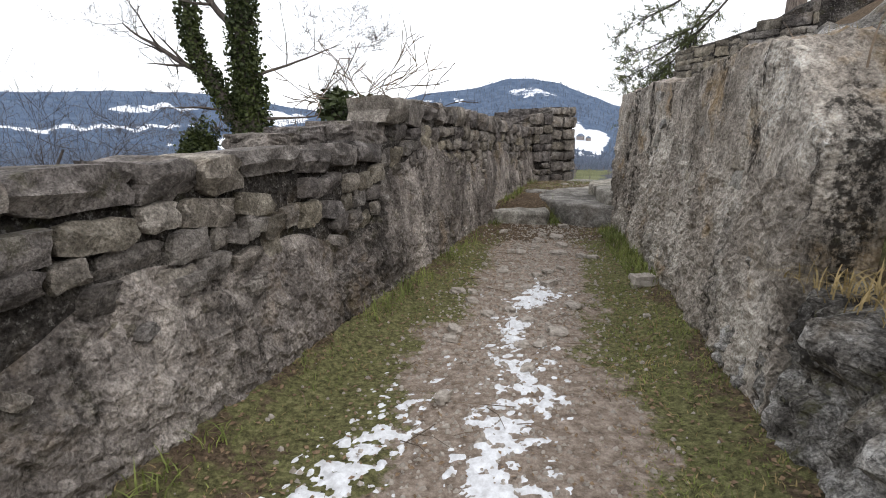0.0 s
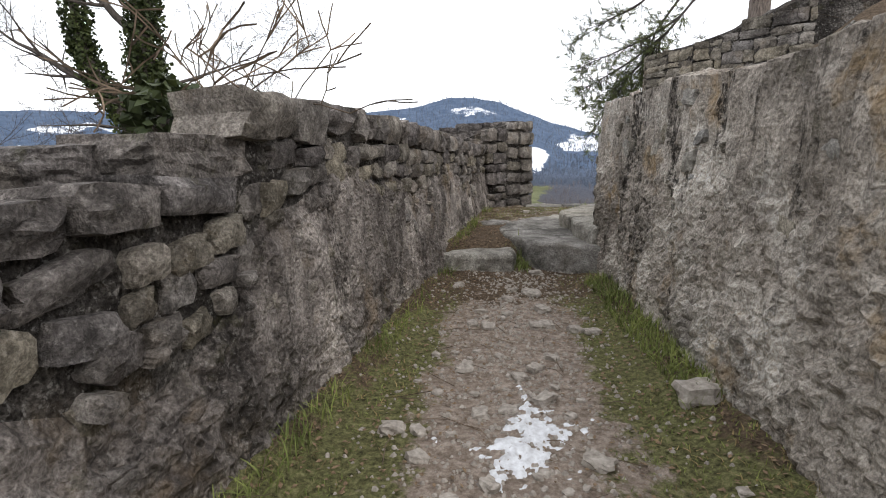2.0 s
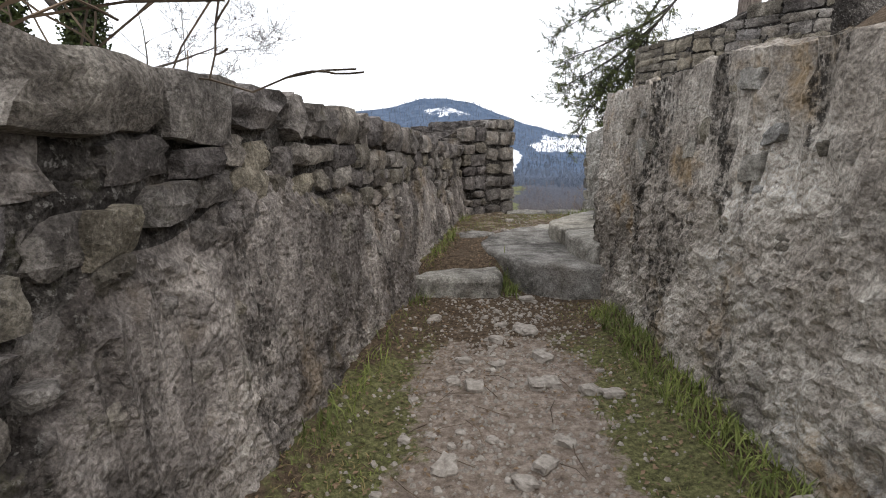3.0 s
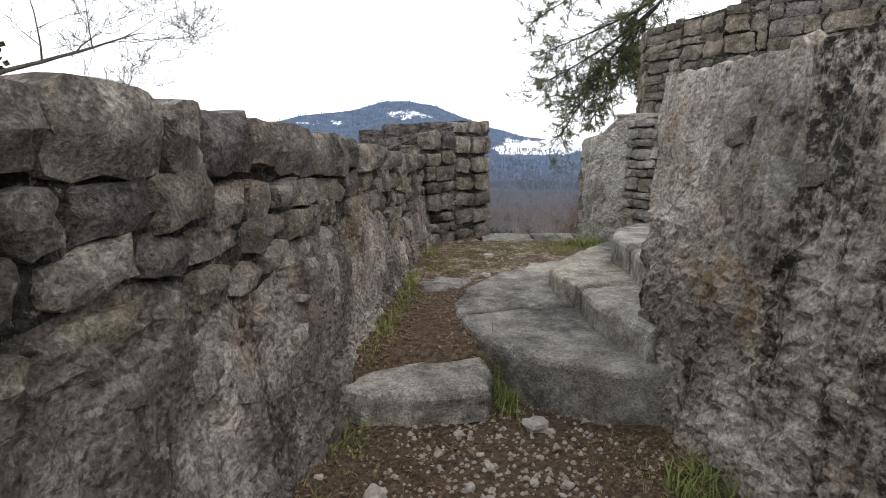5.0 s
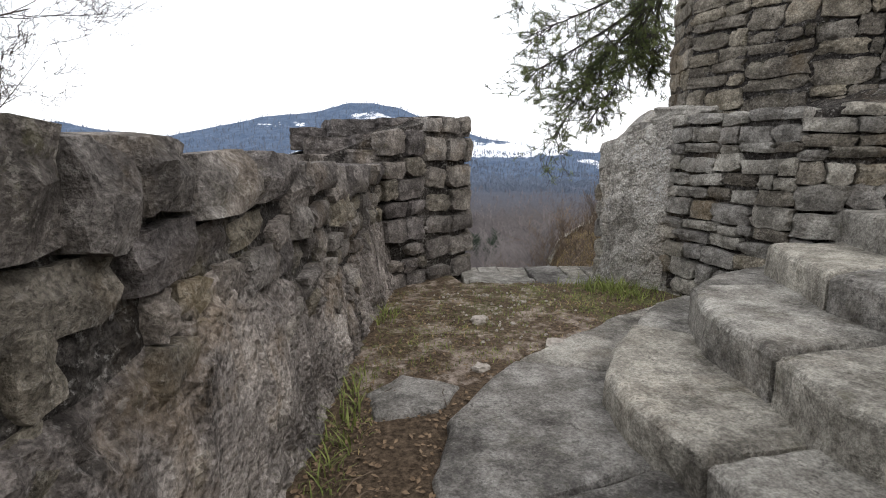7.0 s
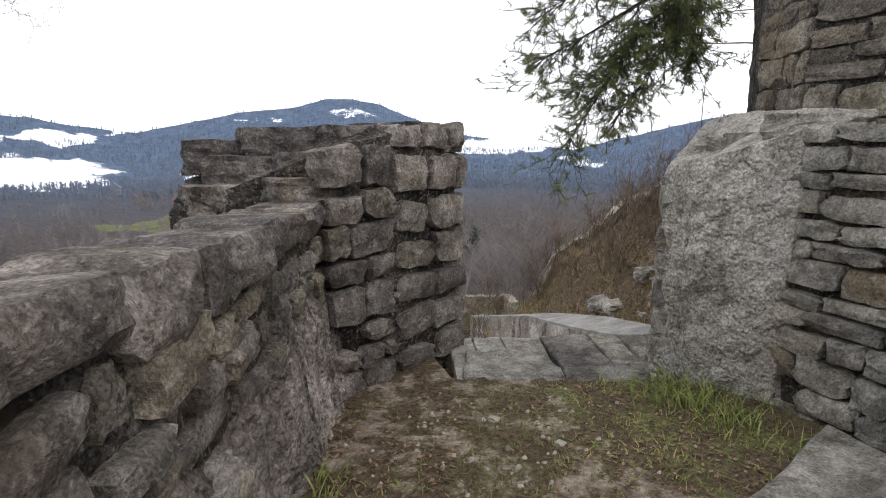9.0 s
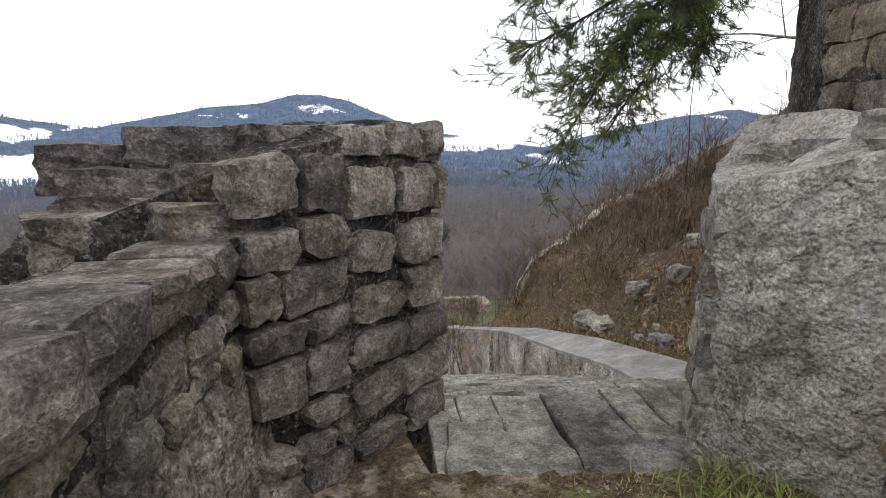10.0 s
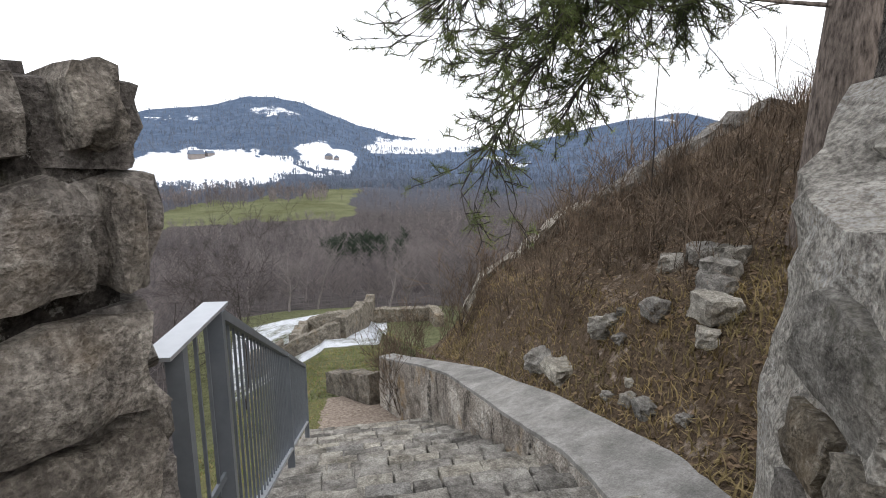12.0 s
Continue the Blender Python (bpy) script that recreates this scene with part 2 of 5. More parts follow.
def grid_faces(nu, nv, base=0, closed=False):
    u, v = np.meshgrid(np.arange(nu - (0 if closed else 1)), np.arange(nv - 1), indexing="ij")
    u, v = u.ravel(), v.ravel()
    w = (u + 1) % nu
    return (np.stack([u * nv + v, w * nv + v, w * nv + v + 1, u * nv + v + 1], 1) + base).tolist()


def child(ob, parent):
    ob.parent = parent
    return ob


def smooth01(x):
    x = np.clip(x, 0, 1)
    return x * x * (3 - 2 * x)


# ---- the plan ----
# parapet face line (path side), right wall line, and the stair outside the gate
LX, LY, LK = -0.03, 5.81, 0.32
LDIR = Vector((0.32, 1, 0)).normalized()
LNORM = Vector((LDIR.y, -LDIR.x, 0))
OX, OY = 3.7, 12.6
UX, UY = 0.25, 0.968


def left_face(y):
    return LX + LK * (y - LY)


def right_face(y):
    return 1.85 + 0.157 * (y - 3.7)


def stair_frame(x, y):
    return (x - OX) * UX + (y - OY) * UY, (x - OX) * UY - (y - OY) * UX


def stair_xy(a, b):
    return OX + a * UX + b * UY, OY + a * UY - b * UX


SKY_AZ = [-180, -90, -60, -40, -31, -24, -19, -14, -11, -2, 3, 6.7, 9, 12, 17, 21, 27, 32, 38, 44, 50, 54, 60, 90, 180]
SKY_EL = [2, 2.2, 2.4, 2.7, 3.1, 3.1, 2.5, 1.6, 1.3, 3.3, 3.8, 4.75, 4.8, 4.2, 2.2, 1.1, 0.2, -0.4, 1.0, 2.4, 3.1, 1.9, 1.0, 2, 2]


def far_height(x, y):
    dx, dy = x - 2.5, y - 10.0
    r, az = np.hypot(dx, dy), np.degrees(np.arctan2(dx, dy))
    top = np.interp(az, SKY_AZ, SKY_EL) + 0.12 * fbm(az, az * 0, 3, 3, 0.7)
    lr = np.log(np.maximum(r, 5.0))
    prof_r = np.log([5, 25, 60, 120, 220, 420, 700])
    prof_e = [-20, -17.5, -17, -15, -12, -7.8, -4.6]
    e = np.interp(lr, prof_r, prof_e)
    k = np.clip((r - 700) / 1100, 0, 1)
    e2 = -4.6 + (top + 4.6) * np.where(k < 0.45, k * 1.15, 0.5175 + (k - 0.45) * 0.877)
    e = np.where(r > 700, e2, e)
    back = np.clip((r - 1800) / 1500, 0, 1)
    z = 1.7 + np.minimum(r, 1800) * np.tan(np.radians(e)) - back * 160
    rough = fbm(x, y, 5, 4, 0.012) * np.clip(r / 90, 0, 9) * np.where(k > 0.97, 0.15, 1)
    return z + rough + fbm(x, y, 6, 3, 0.09) * 0.5


def ground_height(x, y):
    x, y = np.asarray(x, float), np.asarray(y, float)
    a, b = stair_frame(x, y)
    court = 0.27 * smooth01((y - 8.0) / 0.5) - 0.06 * smooth01((y - 11) / 1.3)
    s = (left_face(y) - x) * 0.952
    sr = x - right_face(y)
    court = court + 0.1 * smooth01((0.35 + s) / 0.35) * smooth01((8.2 - y)) + 0.09 * smooth01((sr + 0.5) / 0.5) * smooth01((8.0 - y))
    court = court - 0.14 * smooth01((y - 12.37 + 0.38 * (x - 2.95) + 0.02) / 0.1) * (x > 2.85) * (x < 4.4)
    court = court + 0.018 * fbm(x, y, 1, 4, 1.6) + 0.012 * fbm(x, y, 2, 3, 7)
    bank = 1.55 + 0.55 * np.clip(sr - 0.55, 0, 3.0) + 0.12 * fbm(x, y, 8, 4, 1.2)
    h = np.where((sr > 0.3) & (y < 7.6), bank, court)
    stair = np.where(a < 7.6, 0.05 - 0.45 * (a - 0.3), -3.235 - 0.27 * (a - 7.6))
    curb = 0.06 - 0.3 * a
    crest = -0.1 - 0.165 * a + 0.6 * np.clip(b - 1.85, 0, 6.4) - 0.5 * np.clip(a - 9.6, 0, 99) + 0.14 * fbm(x, y, 9, 4, 1.0)
    w2 = smooth01((b - 1.85) / 1.2)
    mound = curb * (1 - w2) + crest * w2
    drop = stair - 0.3 - 0.55 * np.clip(-b - 1.1, 0, 40)
    out = np.where(b > 1.75, np.maximum(mound, stair), np.where(b > -1.0, stair - 0.12, drop)) + 0.05 * fbm(x, y, 10, 4, 1.5)
    w = smooth01((a + 0.15) / 0.5)
    h = h * (1 - w) + out * w
    left = -0.5 - 0.5 * np.clip(s - 0.6, 0, 60) + 0.2 * fbm(x, y, 11, 3, 0.5)
    h = np.where((s > 0.35) & (a < 1.2), left, h)
    return h


def full_height(x, y):
    r = np.hypot(x - 2.5, y - 10.0)
    near = ground_height(x, y)
    w = smooth01((r - 24) / 26)
    return near * (1 - w) + far_height(x, y) * w


def height_at(x, y):
    return float(full_height(np.array([x]), np.array([y]))[0])


def build_ground():
    step = 0.07
    gx, gy = np.arange(-5, 14.001, step), np.arange(-3.5, 24.001, step)
    X, Y = np.meshgrid(gx, gy, indexing="ij")
    Z = full_height(X, Y)
    verts = np.stack([X.ravel(), Y.ravel(), Z.ravel()], 1)
    faces = grid_faces(len(gx), len(gy))
    # zones: green = turf, blue = leaf litter, else trodden earth
    mid = 0.5 * (left_face(Y) + right_face(Y)) + 0.02 + 0.1 * np.sin(Y * 0.9)
    half = 0.5 * (right_face(Y) - left_face(Y))
    t = np.abs(X - mid) / half + 0.3 * fbm(X, Y, 51, 4, 1.4)
    turf = smooth01((t - 0.1) / 0.7)
    turf = np.where(Y > 8.0, smooth01((Y - 9.7) / 1.2) * (0.5 + 0.3 * fbm(X, Y, 53, 4, 1.5) + 0.25 * (X > 3.4)), turf)
    a, b = stair_frame(X, Y)
    litter = smooth01((Y - 5.6) / 2.2) * np.where(Y < 10, 0.9, 0.55) + 0.5 * smooth01((t - 0.72) / 0.2) * (Y < 8)
    litter = np.where(a > 0.4, np.where(b > 1.7, 0.7, 0.0), litter)
    turf = np.where(a > 0.4, np.where(b > 1.7, 0.3 + 0.5 * fbm(X, Y, 52, 4, 0.9), 0.9), turf)
    trodden = (a > 6.8) & (a < 12.5) & (np.abs(b - 0.35 + 0.2 * fbm(X, Y, 54, 3, 0.8)) < 1.0)
    turf, litter = np.where(trodden, 0.1, turf), np.where(trodden, 0.0, litter)
    turf, litter = np.clip(turf, 0, 1), np.clip(litter, 0, 1)
    col = np.stack([turf * 0, turf, litter, turf * 0 + 1], 2).reshape(-1, 4)
    # the far land
    az = np.radians(np.concatenate([np.arange(-180, -62, 4.0), np.arange(-62, 74, 0.4), np.arange(74, 180, 4.0)]))
    rr = np.concatenate([np.geomspace(9, 700, 70), np.linspace(720, 1900, 70), np.geomspace(1950, 4500, 8)])
    A, R = np.meshgrid(az, rr, indexing="ij")
    FX, FY = 2.5 + R * np.sin(A), 10 + R * np.cos(A)
    FZ = full_height(FX, FY)
    inside = (FX > -3.6) & (FX < 12.6) & (FY > -2.1) & (FY < 22.6)
    FZ = np.where(inside, FZ - 0.6, np.where(R < 30, FZ - 0.04, FZ))
    base = len(verts)
    verts = np.concatenate([verts, np.stack([FX.ravel(), FY.ravel(), FZ.ravel()], 1)])
    far_faces = [f[::-1] for f in grid_faces(len(az), len(rr), base, True)]
    D = np.degrees(A)
    el = np.degrees(np.arctan2(FZ - 1.7, R))
    DD, EE = D + 4.0 * fbm(D, el * 3, 22, 4, 0.4), el + 0.7 * fbm(D, el, 23, 4, 0.6)
    field = np.clip((17 - DD) / 5 + 0.5, 0, 1) * np.clip((DD + 14) / 5 + 0.5, 0, 1) * np.clip((-5.0 - 0.08 * (9 - DD) - EE) * 1.6 + 0.5, 0, 1) * np.clip((EE + 7.7) * 1.6 + 0.5, 0, 1) * (R > 250) * (R < 720)
    field = np.maximum(field, ((R < 60) & (R > 9) & (D > 0) & (D < 40)) * 0.9)
    snow = np.zeros_like(D)
    for az0, el0, ra, re, k in ((2.5, -2.2, 8.0, 1.7, 1.0), (13.6, -1.5, 3.4, 1.6, 0.95), (24, 0.1, 5.5, 0.8, 0.8), (-18, -2.2, 6, 1.3, 0.72), (-17, 0.9, 4, 0.5, 0.75), (-30, 1.7, 4, 0.3, 0.62), (-33, -0.2, 9, 0.22, 0.68), (8, 3.3, 2.2, 0.5, 0.52), (0.5, 2.5, 2.4, 0.35, 0.62), (48, 2.4, 1.2, 0.4, 0.6), (33, -1.6, 2, 0.4, 0.6)):
        q = ((DD - az0) / ra) ** 2 + ((EE - el0) / re) ** 2
        snow = np.maximum(snow, k * np.clip(1.6 - q * 0.9, 0, 1))
    snow = np.where(np.abs(EE + 1.6 + 0.36 * (DD - 10.4)) < 0.25, 0.2, snow)
    snow = np.where(R < 690, 0, snow)
    snow = np.where((R < 46) & (R > 26) & (D > 4) & (D < 20), 0.56, snow)
    # red = how much painted haze, growing with distance
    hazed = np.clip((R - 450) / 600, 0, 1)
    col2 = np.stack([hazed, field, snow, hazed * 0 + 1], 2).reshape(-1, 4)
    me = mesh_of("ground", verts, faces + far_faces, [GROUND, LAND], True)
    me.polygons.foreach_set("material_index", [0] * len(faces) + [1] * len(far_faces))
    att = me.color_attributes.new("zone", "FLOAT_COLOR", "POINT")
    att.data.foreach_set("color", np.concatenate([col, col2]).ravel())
    return tagged(new("ground", me), "trodden earth path with turf, sloping into a wooded winter valley", "ground", kind="structure")


build_ground()


# ---- stones ----
def stone_mesh(name, seed, mat, depth=1.0):
    """An irregular squared stone about 1 x 1 x 1; its face looks along -y."""
    rng = random.Random(seed)
    n = 5
    verts, faces = [], []
    corner = rng.uniform(0.0, 0.05)
    cut = [max(0, rng.uniform(-0.14, 0.15)) for _ in range(4)]
    lean = rng.uniform(-0.12, 0.12), rng.uniform(-0.12, 0.12)
    for i in range(n):
        for j in range(n):
            u, v = i / (n - 1) - 0.5, j / (n - 1) - 0.5
            rim = i in (0, n - 1) or j in (0, n - 1)
            is_corner = i in (0, n - 1) and j in (0, n - 1)
            k = 1 - (corner + cut[(i > 2) * 2 + (j > 2)] if is_corner else 0)
            verts.append(((u * k + rng.uniform(-0.06, 0.06)) * 0.98, (0.06 if rim else 0) + rng.uniform(-0.07, 0.07) + lean[0] * u + lean[1] * v - 0.5, (v * k + rng.uniform(-0.065, 0.065)) * 0.98))
    for i in range(n - 1):
        for j in range(n - 1):
            p = i * n + j
            faces.append((p, p + n, p + n + 1, p + 1))
    loop = [i * n for i in range(n)] + [(n - 1) * n + j for j in range(1, n)] + [i * n + n - 1 for i in range(n - 2, -1, -1)] + [j for j in range(n - 2, 0, -1)]
    mid = len(verts)
    for p in loop:
        x, y, z = verts[p]
        verts.append((x * 1.04, -0.26, z * 1.04))
    back = len(verts)
    for p in loop:
        x, y, z = verts[p]
        verts.append((x * 0.95, 0.5 * depth, z * 0.95))
    c = len(loop)
    for k in range(c):
        q = (k + 1) % c
        faces.append((loop[q], loop[k], mid + k, mid + q))
        faces.append((mid + q, mid + k, back + k, back + q))
    me = mesh_of(name, verts, faces, mat, True)
    me.set_sharp_from_angle(angle=radians(22))
    return me


POOL = {m.name: [stone_mesh("stone", 100 + k, m) for k in range(14)] for m in (STONE, STONE_PALE, STONE_WARM, STONE_DARK)}


def put_stone(parent, rng, mat, at, heading, w, h, d, tip=0.0, name="stone"):
    """A stone centred on a wall's face: at = the face's point, heading = degrees of the face's normal turn about z."""
    ob = new(name, rng.choice(POOL[mat.name]))
    flip = rng.random() < 0.5
    ob.matrix_basis = pose(at[0], at[1], at[2], rng.uniform(-4, 4), tip + rng.uniform(-3, 3), heading + rng.uniform(-3, 3)) @ Matrix.Diagonal((w, d, h, 1)) @ (pose(0, 0, 0, 0, 180, 0) if flip else Matrix())
    return child(ob, parent)


def wall_body(name, pts, profile, mat, amp, seed, label, res=0.03, category="wall", bare=()):
    """A thick wall lofted along pts (its face line). profile(d) gives (offset behind the face, z) from the face's foot over the top to the back's foot."""
    P = [Vector((*p, 0)) for p in pts]
    cum = [0.0]
    for p, q in zip(P, P[1:]):
        cum.append(cum[-1] + (q - p).length)
    nu = max(2, int(cum[-1] / res))
    rows = []
    for i in range(nu + 1):
        d = cum[-1] * i / nu
        x, y = np.interp(d, cum, [p.x for p in P]), np.interp(d, cum, [p.y for p in P])
        d0, d1 = max(0, d - 0.12), min(cum[-1], d + 0.12)
        tx, ty = np.interp(d1, cum, [p.x for p in P]) - np.interp(d0, cum, [p.x for p in P]), np.interp(d1, cum, [p.y for p in P]) - np.interp(d0, cum, [p.y for p in P])
        ln = math.hypot(tx, ty)
        tx, ty = tx / ln, ty / ln
        rows.append((x, y, -ty, tx, profile(d)))  # left of the way is behind the face
    prof = rows[0][4]
    lens = [math.hypot(q[0] - p[0], q[1] - p[1]) for p, q in zip(prof, prof[1:])]
    cuts = [max(1, int(l / res)) for l in lens]
    verts = []
    seg = [k for k, c in enumerate(cuts) for _ in range(c)]
    for x, y, bx, by, pr in rows:
        line = []
        for (o0, z0), (o1, z1), c in zip(pr, pr[1:], cuts):
            line += [(o0 + (o1 - o0) * k / c, z0 + (z1 - z0) * k / c) for k in range(c)]
        line.append(pr[-1])
        nv = len(line)
        for k, (o, z) in enumerate(line):
            a, b = line[max(0, k - 1)], line[min(nv - 1, k + 1)]
            no, nz = -(b[1] - a[1]), (b[0] - a[0])
            ln = math.hypot(no, nz) or 1
            p = Vector((x + bx * o, y + by * o, z))
            q = p * 1.0 + Vector((seed * 3.7, 0, 0))
            f = noise.noise(q * 1.7) * 0.45 + noise.noise(q * 5.1) * 0.5 + noise.noise(q * 13) * 0.5 + noise.noise(q * 31) * 0.45 - max(0, noise.noise(q * 8.3)) * 0.5
            f *= amp * (0.5 if seg[min(k, len(seg) - 1)] in bare else 1.0)
            p += Vector((bx * no / ln, by * no / ln, nz / ln)) * f
            verts.append(p)
    faces = [f[::-1] for f in grid_faces(nu + 1, nv)]
    faces += [list(range(nv)), [nu * nv + k for k in range(nv)][::-1]]
    me = mesh_of(name, verts, faces, mat, False)
    if bare:
        me.polygons.foreach_set("material_index", [1 if len(f) == 4 and seg[f[-1] % nv] in bare else 0 for f in faces])
    return tagged(new(name, me), label, category, kind="structure")


# ---- parapet wall along the path ----
def parapet_top(y):
    return float(np.interp(y, [-3, 4.1, 4.4, 4.7, 5.2, 6.3, 7.3, 8.4, 9.3, 10.5, 12.6], [1.31, 1.29, 1.38, 1.66, 1.68, 1.64, 1.61, 1.56, 1.52, 1.44, 1.37]))


def hump(y):
    return float(np.interp(y, [4.1, 4.6, 5.2, 6.0, 7.5], [0, 0.06, 0.07, 0.03, 0]))


L0, L1 = -3.0, 12.55


def band(y):
    """How far the bare stones reach down below the parapet's top."""
    return 0.52 + 0.1 * math.sin(y * 1.9) + 0.06 * math.sin(y * 5.3) + (0.08 if y < 4.4 else 0.0)


def parapet_profile(d):
    y = L0 + d * LDIR.y
    t, g = parapet_top(y) - 0.04, ground_height(np.array([left_face(y) + 0.25]), np.array([y]))[0]
    b = t - band(y)
    return [(-0.1, g - 0.25), (-0.03, 0.45), (0.02, b - 0.12), (0.04, b), (0.07, b + 0.07), (0.085, t - 0.06), (0.32, t - 0.03 + hump(y)), (0.62, t - 0.02), (0.66, -1.2)]


wall_left = wall_body("wall_left", [(left_face(L0), L0), (left_face(L1), L1)], parapet_profile, [RENDER_L, MORTAR], 0.05, 1, "old rubble parapet wall with flaking lime render", bare=(4, 5, 6))
rng = random.Random(5)
HEAD_L = math.degrees(math.atan2(LDIR.y, LDIR.x))


def on_left(y, off, z):
    p = Vector((left_face(y), y, z)) - LNORM * off
    return p


# coping stones, deep enough to show their tops
y = 0.6
while y < 12.3:
    w = rng.uniform(0.2, 0.5) * (1.1 if y < 5 else 0.9)
    t = parapet_top(y + w / 2)
    h = rng.uniform(0.14, 0.19) if y < 4.4 else rng.uniform(0.16, 0.24)
    put_stone(wall_left, rng, STONE_DARK if rng.random() < 0.65 else STONE, on_left(y + w / 2, 0.19 + rng.uniform(-0.02, 0.02), t - h / 2 + 0.02 + rng.uniform(-0.015, 0.02)), HEAD_L, w, h, 0.38, rng.uniform(-3, 3))
    y += (w + rng.uniform(0.01, 0.04)) * LDIR.y
# rough courses of rubble below the coping, thinning out downwards
for row, (drop, keep, lo, hi, tall) in enumerate(((0.24, 0.97, 0.12, 0.34, 0.14), (0.385, 0.93, 0.1, 0.34, 0.14), (0.525, 0.8, 0.1, 0.32, 0.13), (0.655, 0.4, 0.1, 0.26, 0.11))):
    y = 0.5 + 0.09 * row
    while y < 12.4:
        w = rng.uniform(lo, hi)
        extra = 0.03 if y > 4.4 else 0.0
        if rng.random() < keep and drop + extra < band(y) + 0.16:
            h = tall * rng.uniform(0.7, 1.15)
            put_stone(wall_left, rng, rng.choice((STONE_DARK, STONE, STONE, STONE_WARM)), on_left(y + w / 2, rng.uniform(0.1, 0.15), parapet_top(y) - drop - extra + rng.uniform(-0.025, 0.025)), HEAD_L, w, h, 0.2, rng.uniform(-9, 9))
        y += (w + rng.uniform(0.025, 0.06)) * LDIR.y


def boulder(name, mat, at, size, seed, turn=0.0, rough=0.16, res=7, ball=0.45):
    """A rounded broken stone: a cube drawn towards a ball, with noise and facets."""
    verts, faces = [], []
    index = {}
    for ax in range(3):
        for sgn in (-1, 1):
            for i in range(res):
                for j in range(res):
                    quad = []
                    for di, dj in ((0, 0), (1, 0), (1, 1), (0, 1)):
                        u, v = (i + di) / res * 2 - 1, (j + dj) / res * 2 - 1
                        c = [0, 0, 0]
                        c[ax], c[(ax + 1) % 3], c[(ax + 2) % 3] = sgn, u, v
                        key = tuple(round(k, 4) for k in c)
                        if key not in index:
                            p = Vector(c)
                            p = p.lerp(p.normalized() * 1.15, ball)
                            q = p * 1.0 + Vector((seed * 5.3, seed * 1.1, 0))
                            p *= 1 + rough * (noise.noise(q * 1.4) + 0.6 * noise.noise(q * 3.5))
                            index[key] = len(verts)
                            verts.append((p.x * size[0] / 2, p.y * size[1] / 2, p.z * size[2] / 2))
                        quad.append(index[key])
                    faces.append(quad if sgn > 0 else quad[::-1])
    ob = new(name, mesh_of(name, verts, faces, mat, False))
    ob.matrix_basis = pose(*at, 0, 0, turn)
    return ob


# rubble showing through the render
for k in range(70):
    y, z = rng.uniform(0.8, 11.8), rng.uniform(0.2, 0.95)
    w = rng.uniform(0.06, 0.17)
    put_stone(wall_left, rng, STONE, on_left(y, rng.uniform(0.045, 0.075) - 0.06 * max(0, 0.85 - z), z), HEAD_L, w, w * rng.uniform(0.45, 0.8), 0.13, rng.uniform(-35, 35))


# big blocks where the parapet steps up
for k, (yy, off, z, sx, sy, sz) in enumerate(((4.3, 0.27, 1.4, 0.6, 0.42, 0.18), (4.0, 0.5, 1.37, 0.42, 0.4, 0.15), (3.62, 0.55, 1.34, 0.4, 0.35, 0.12))):
    p = on_left(yy, off, z)
    child(boulder("stone", STONE_DARK, p, (sx, sy, sz), 20 + k, HEAD_L, 0.14, 8, 0.15), wall_left)


# ---- gate: left jamb, right pillar, wall below the tower ----
def facing(p, q):
    """Degrees to turn a stone so that its face looks to the right of the way from p to q."""
    return math.degrees(math.atan2(q[1] - p[1], q[0] - p[0]))


def coursed(parent, rng, p, q, z0, z1, mat, hi=(0.1, 0.2), wi=(0.14, 0.36), depth=0.18, proud=0.0, gap=0.024, warm=0.1, skip=0.02, top=None):
    """Courses of squared stones on the face from p to q, whose front lies to the right of the way from p to q."""
    length = math.hypot(q[0] - p[0], q[1] - p[1])
    tx, ty = (q[0] - p[0]) / length, (q[1] - p[1]) / length
    z = z0
    while z < z1 - 0.03:
        h = min(rng.uniform(*hi), z1 - z)
        if z1 - z - h < 0.1:
            h = z1 - z
        d = 0.0
        while d < length - 0.02:
            w = min(rng.uniform(*wi), length - d)
            if length - d - w < 0.08:
                w = length - d
            limit = top(d + w / 2) if top else 99
            if rng.random() > skip and z + h * 0.6 < limit:
                m = d + w / 2
                off = depth * 0.5 - 0.02 - proud - rng.uniform(0, 0.02)
                at = (p[0] + tx * m - ty * off, p[1] + ty * m + tx * off, z + h / 2 + rng.uniform(-0.014, 0.014))
                put_stone(parent, rng, STONE_WARM if rng.random() < warm else mat, at, facing(p, q), w - gap * rng.uniform(0.5, 1.5), h - gap * rng.uniform(0.5, 1.8), depth, rng.uniform(-3, 3))
            d += w
        z += h


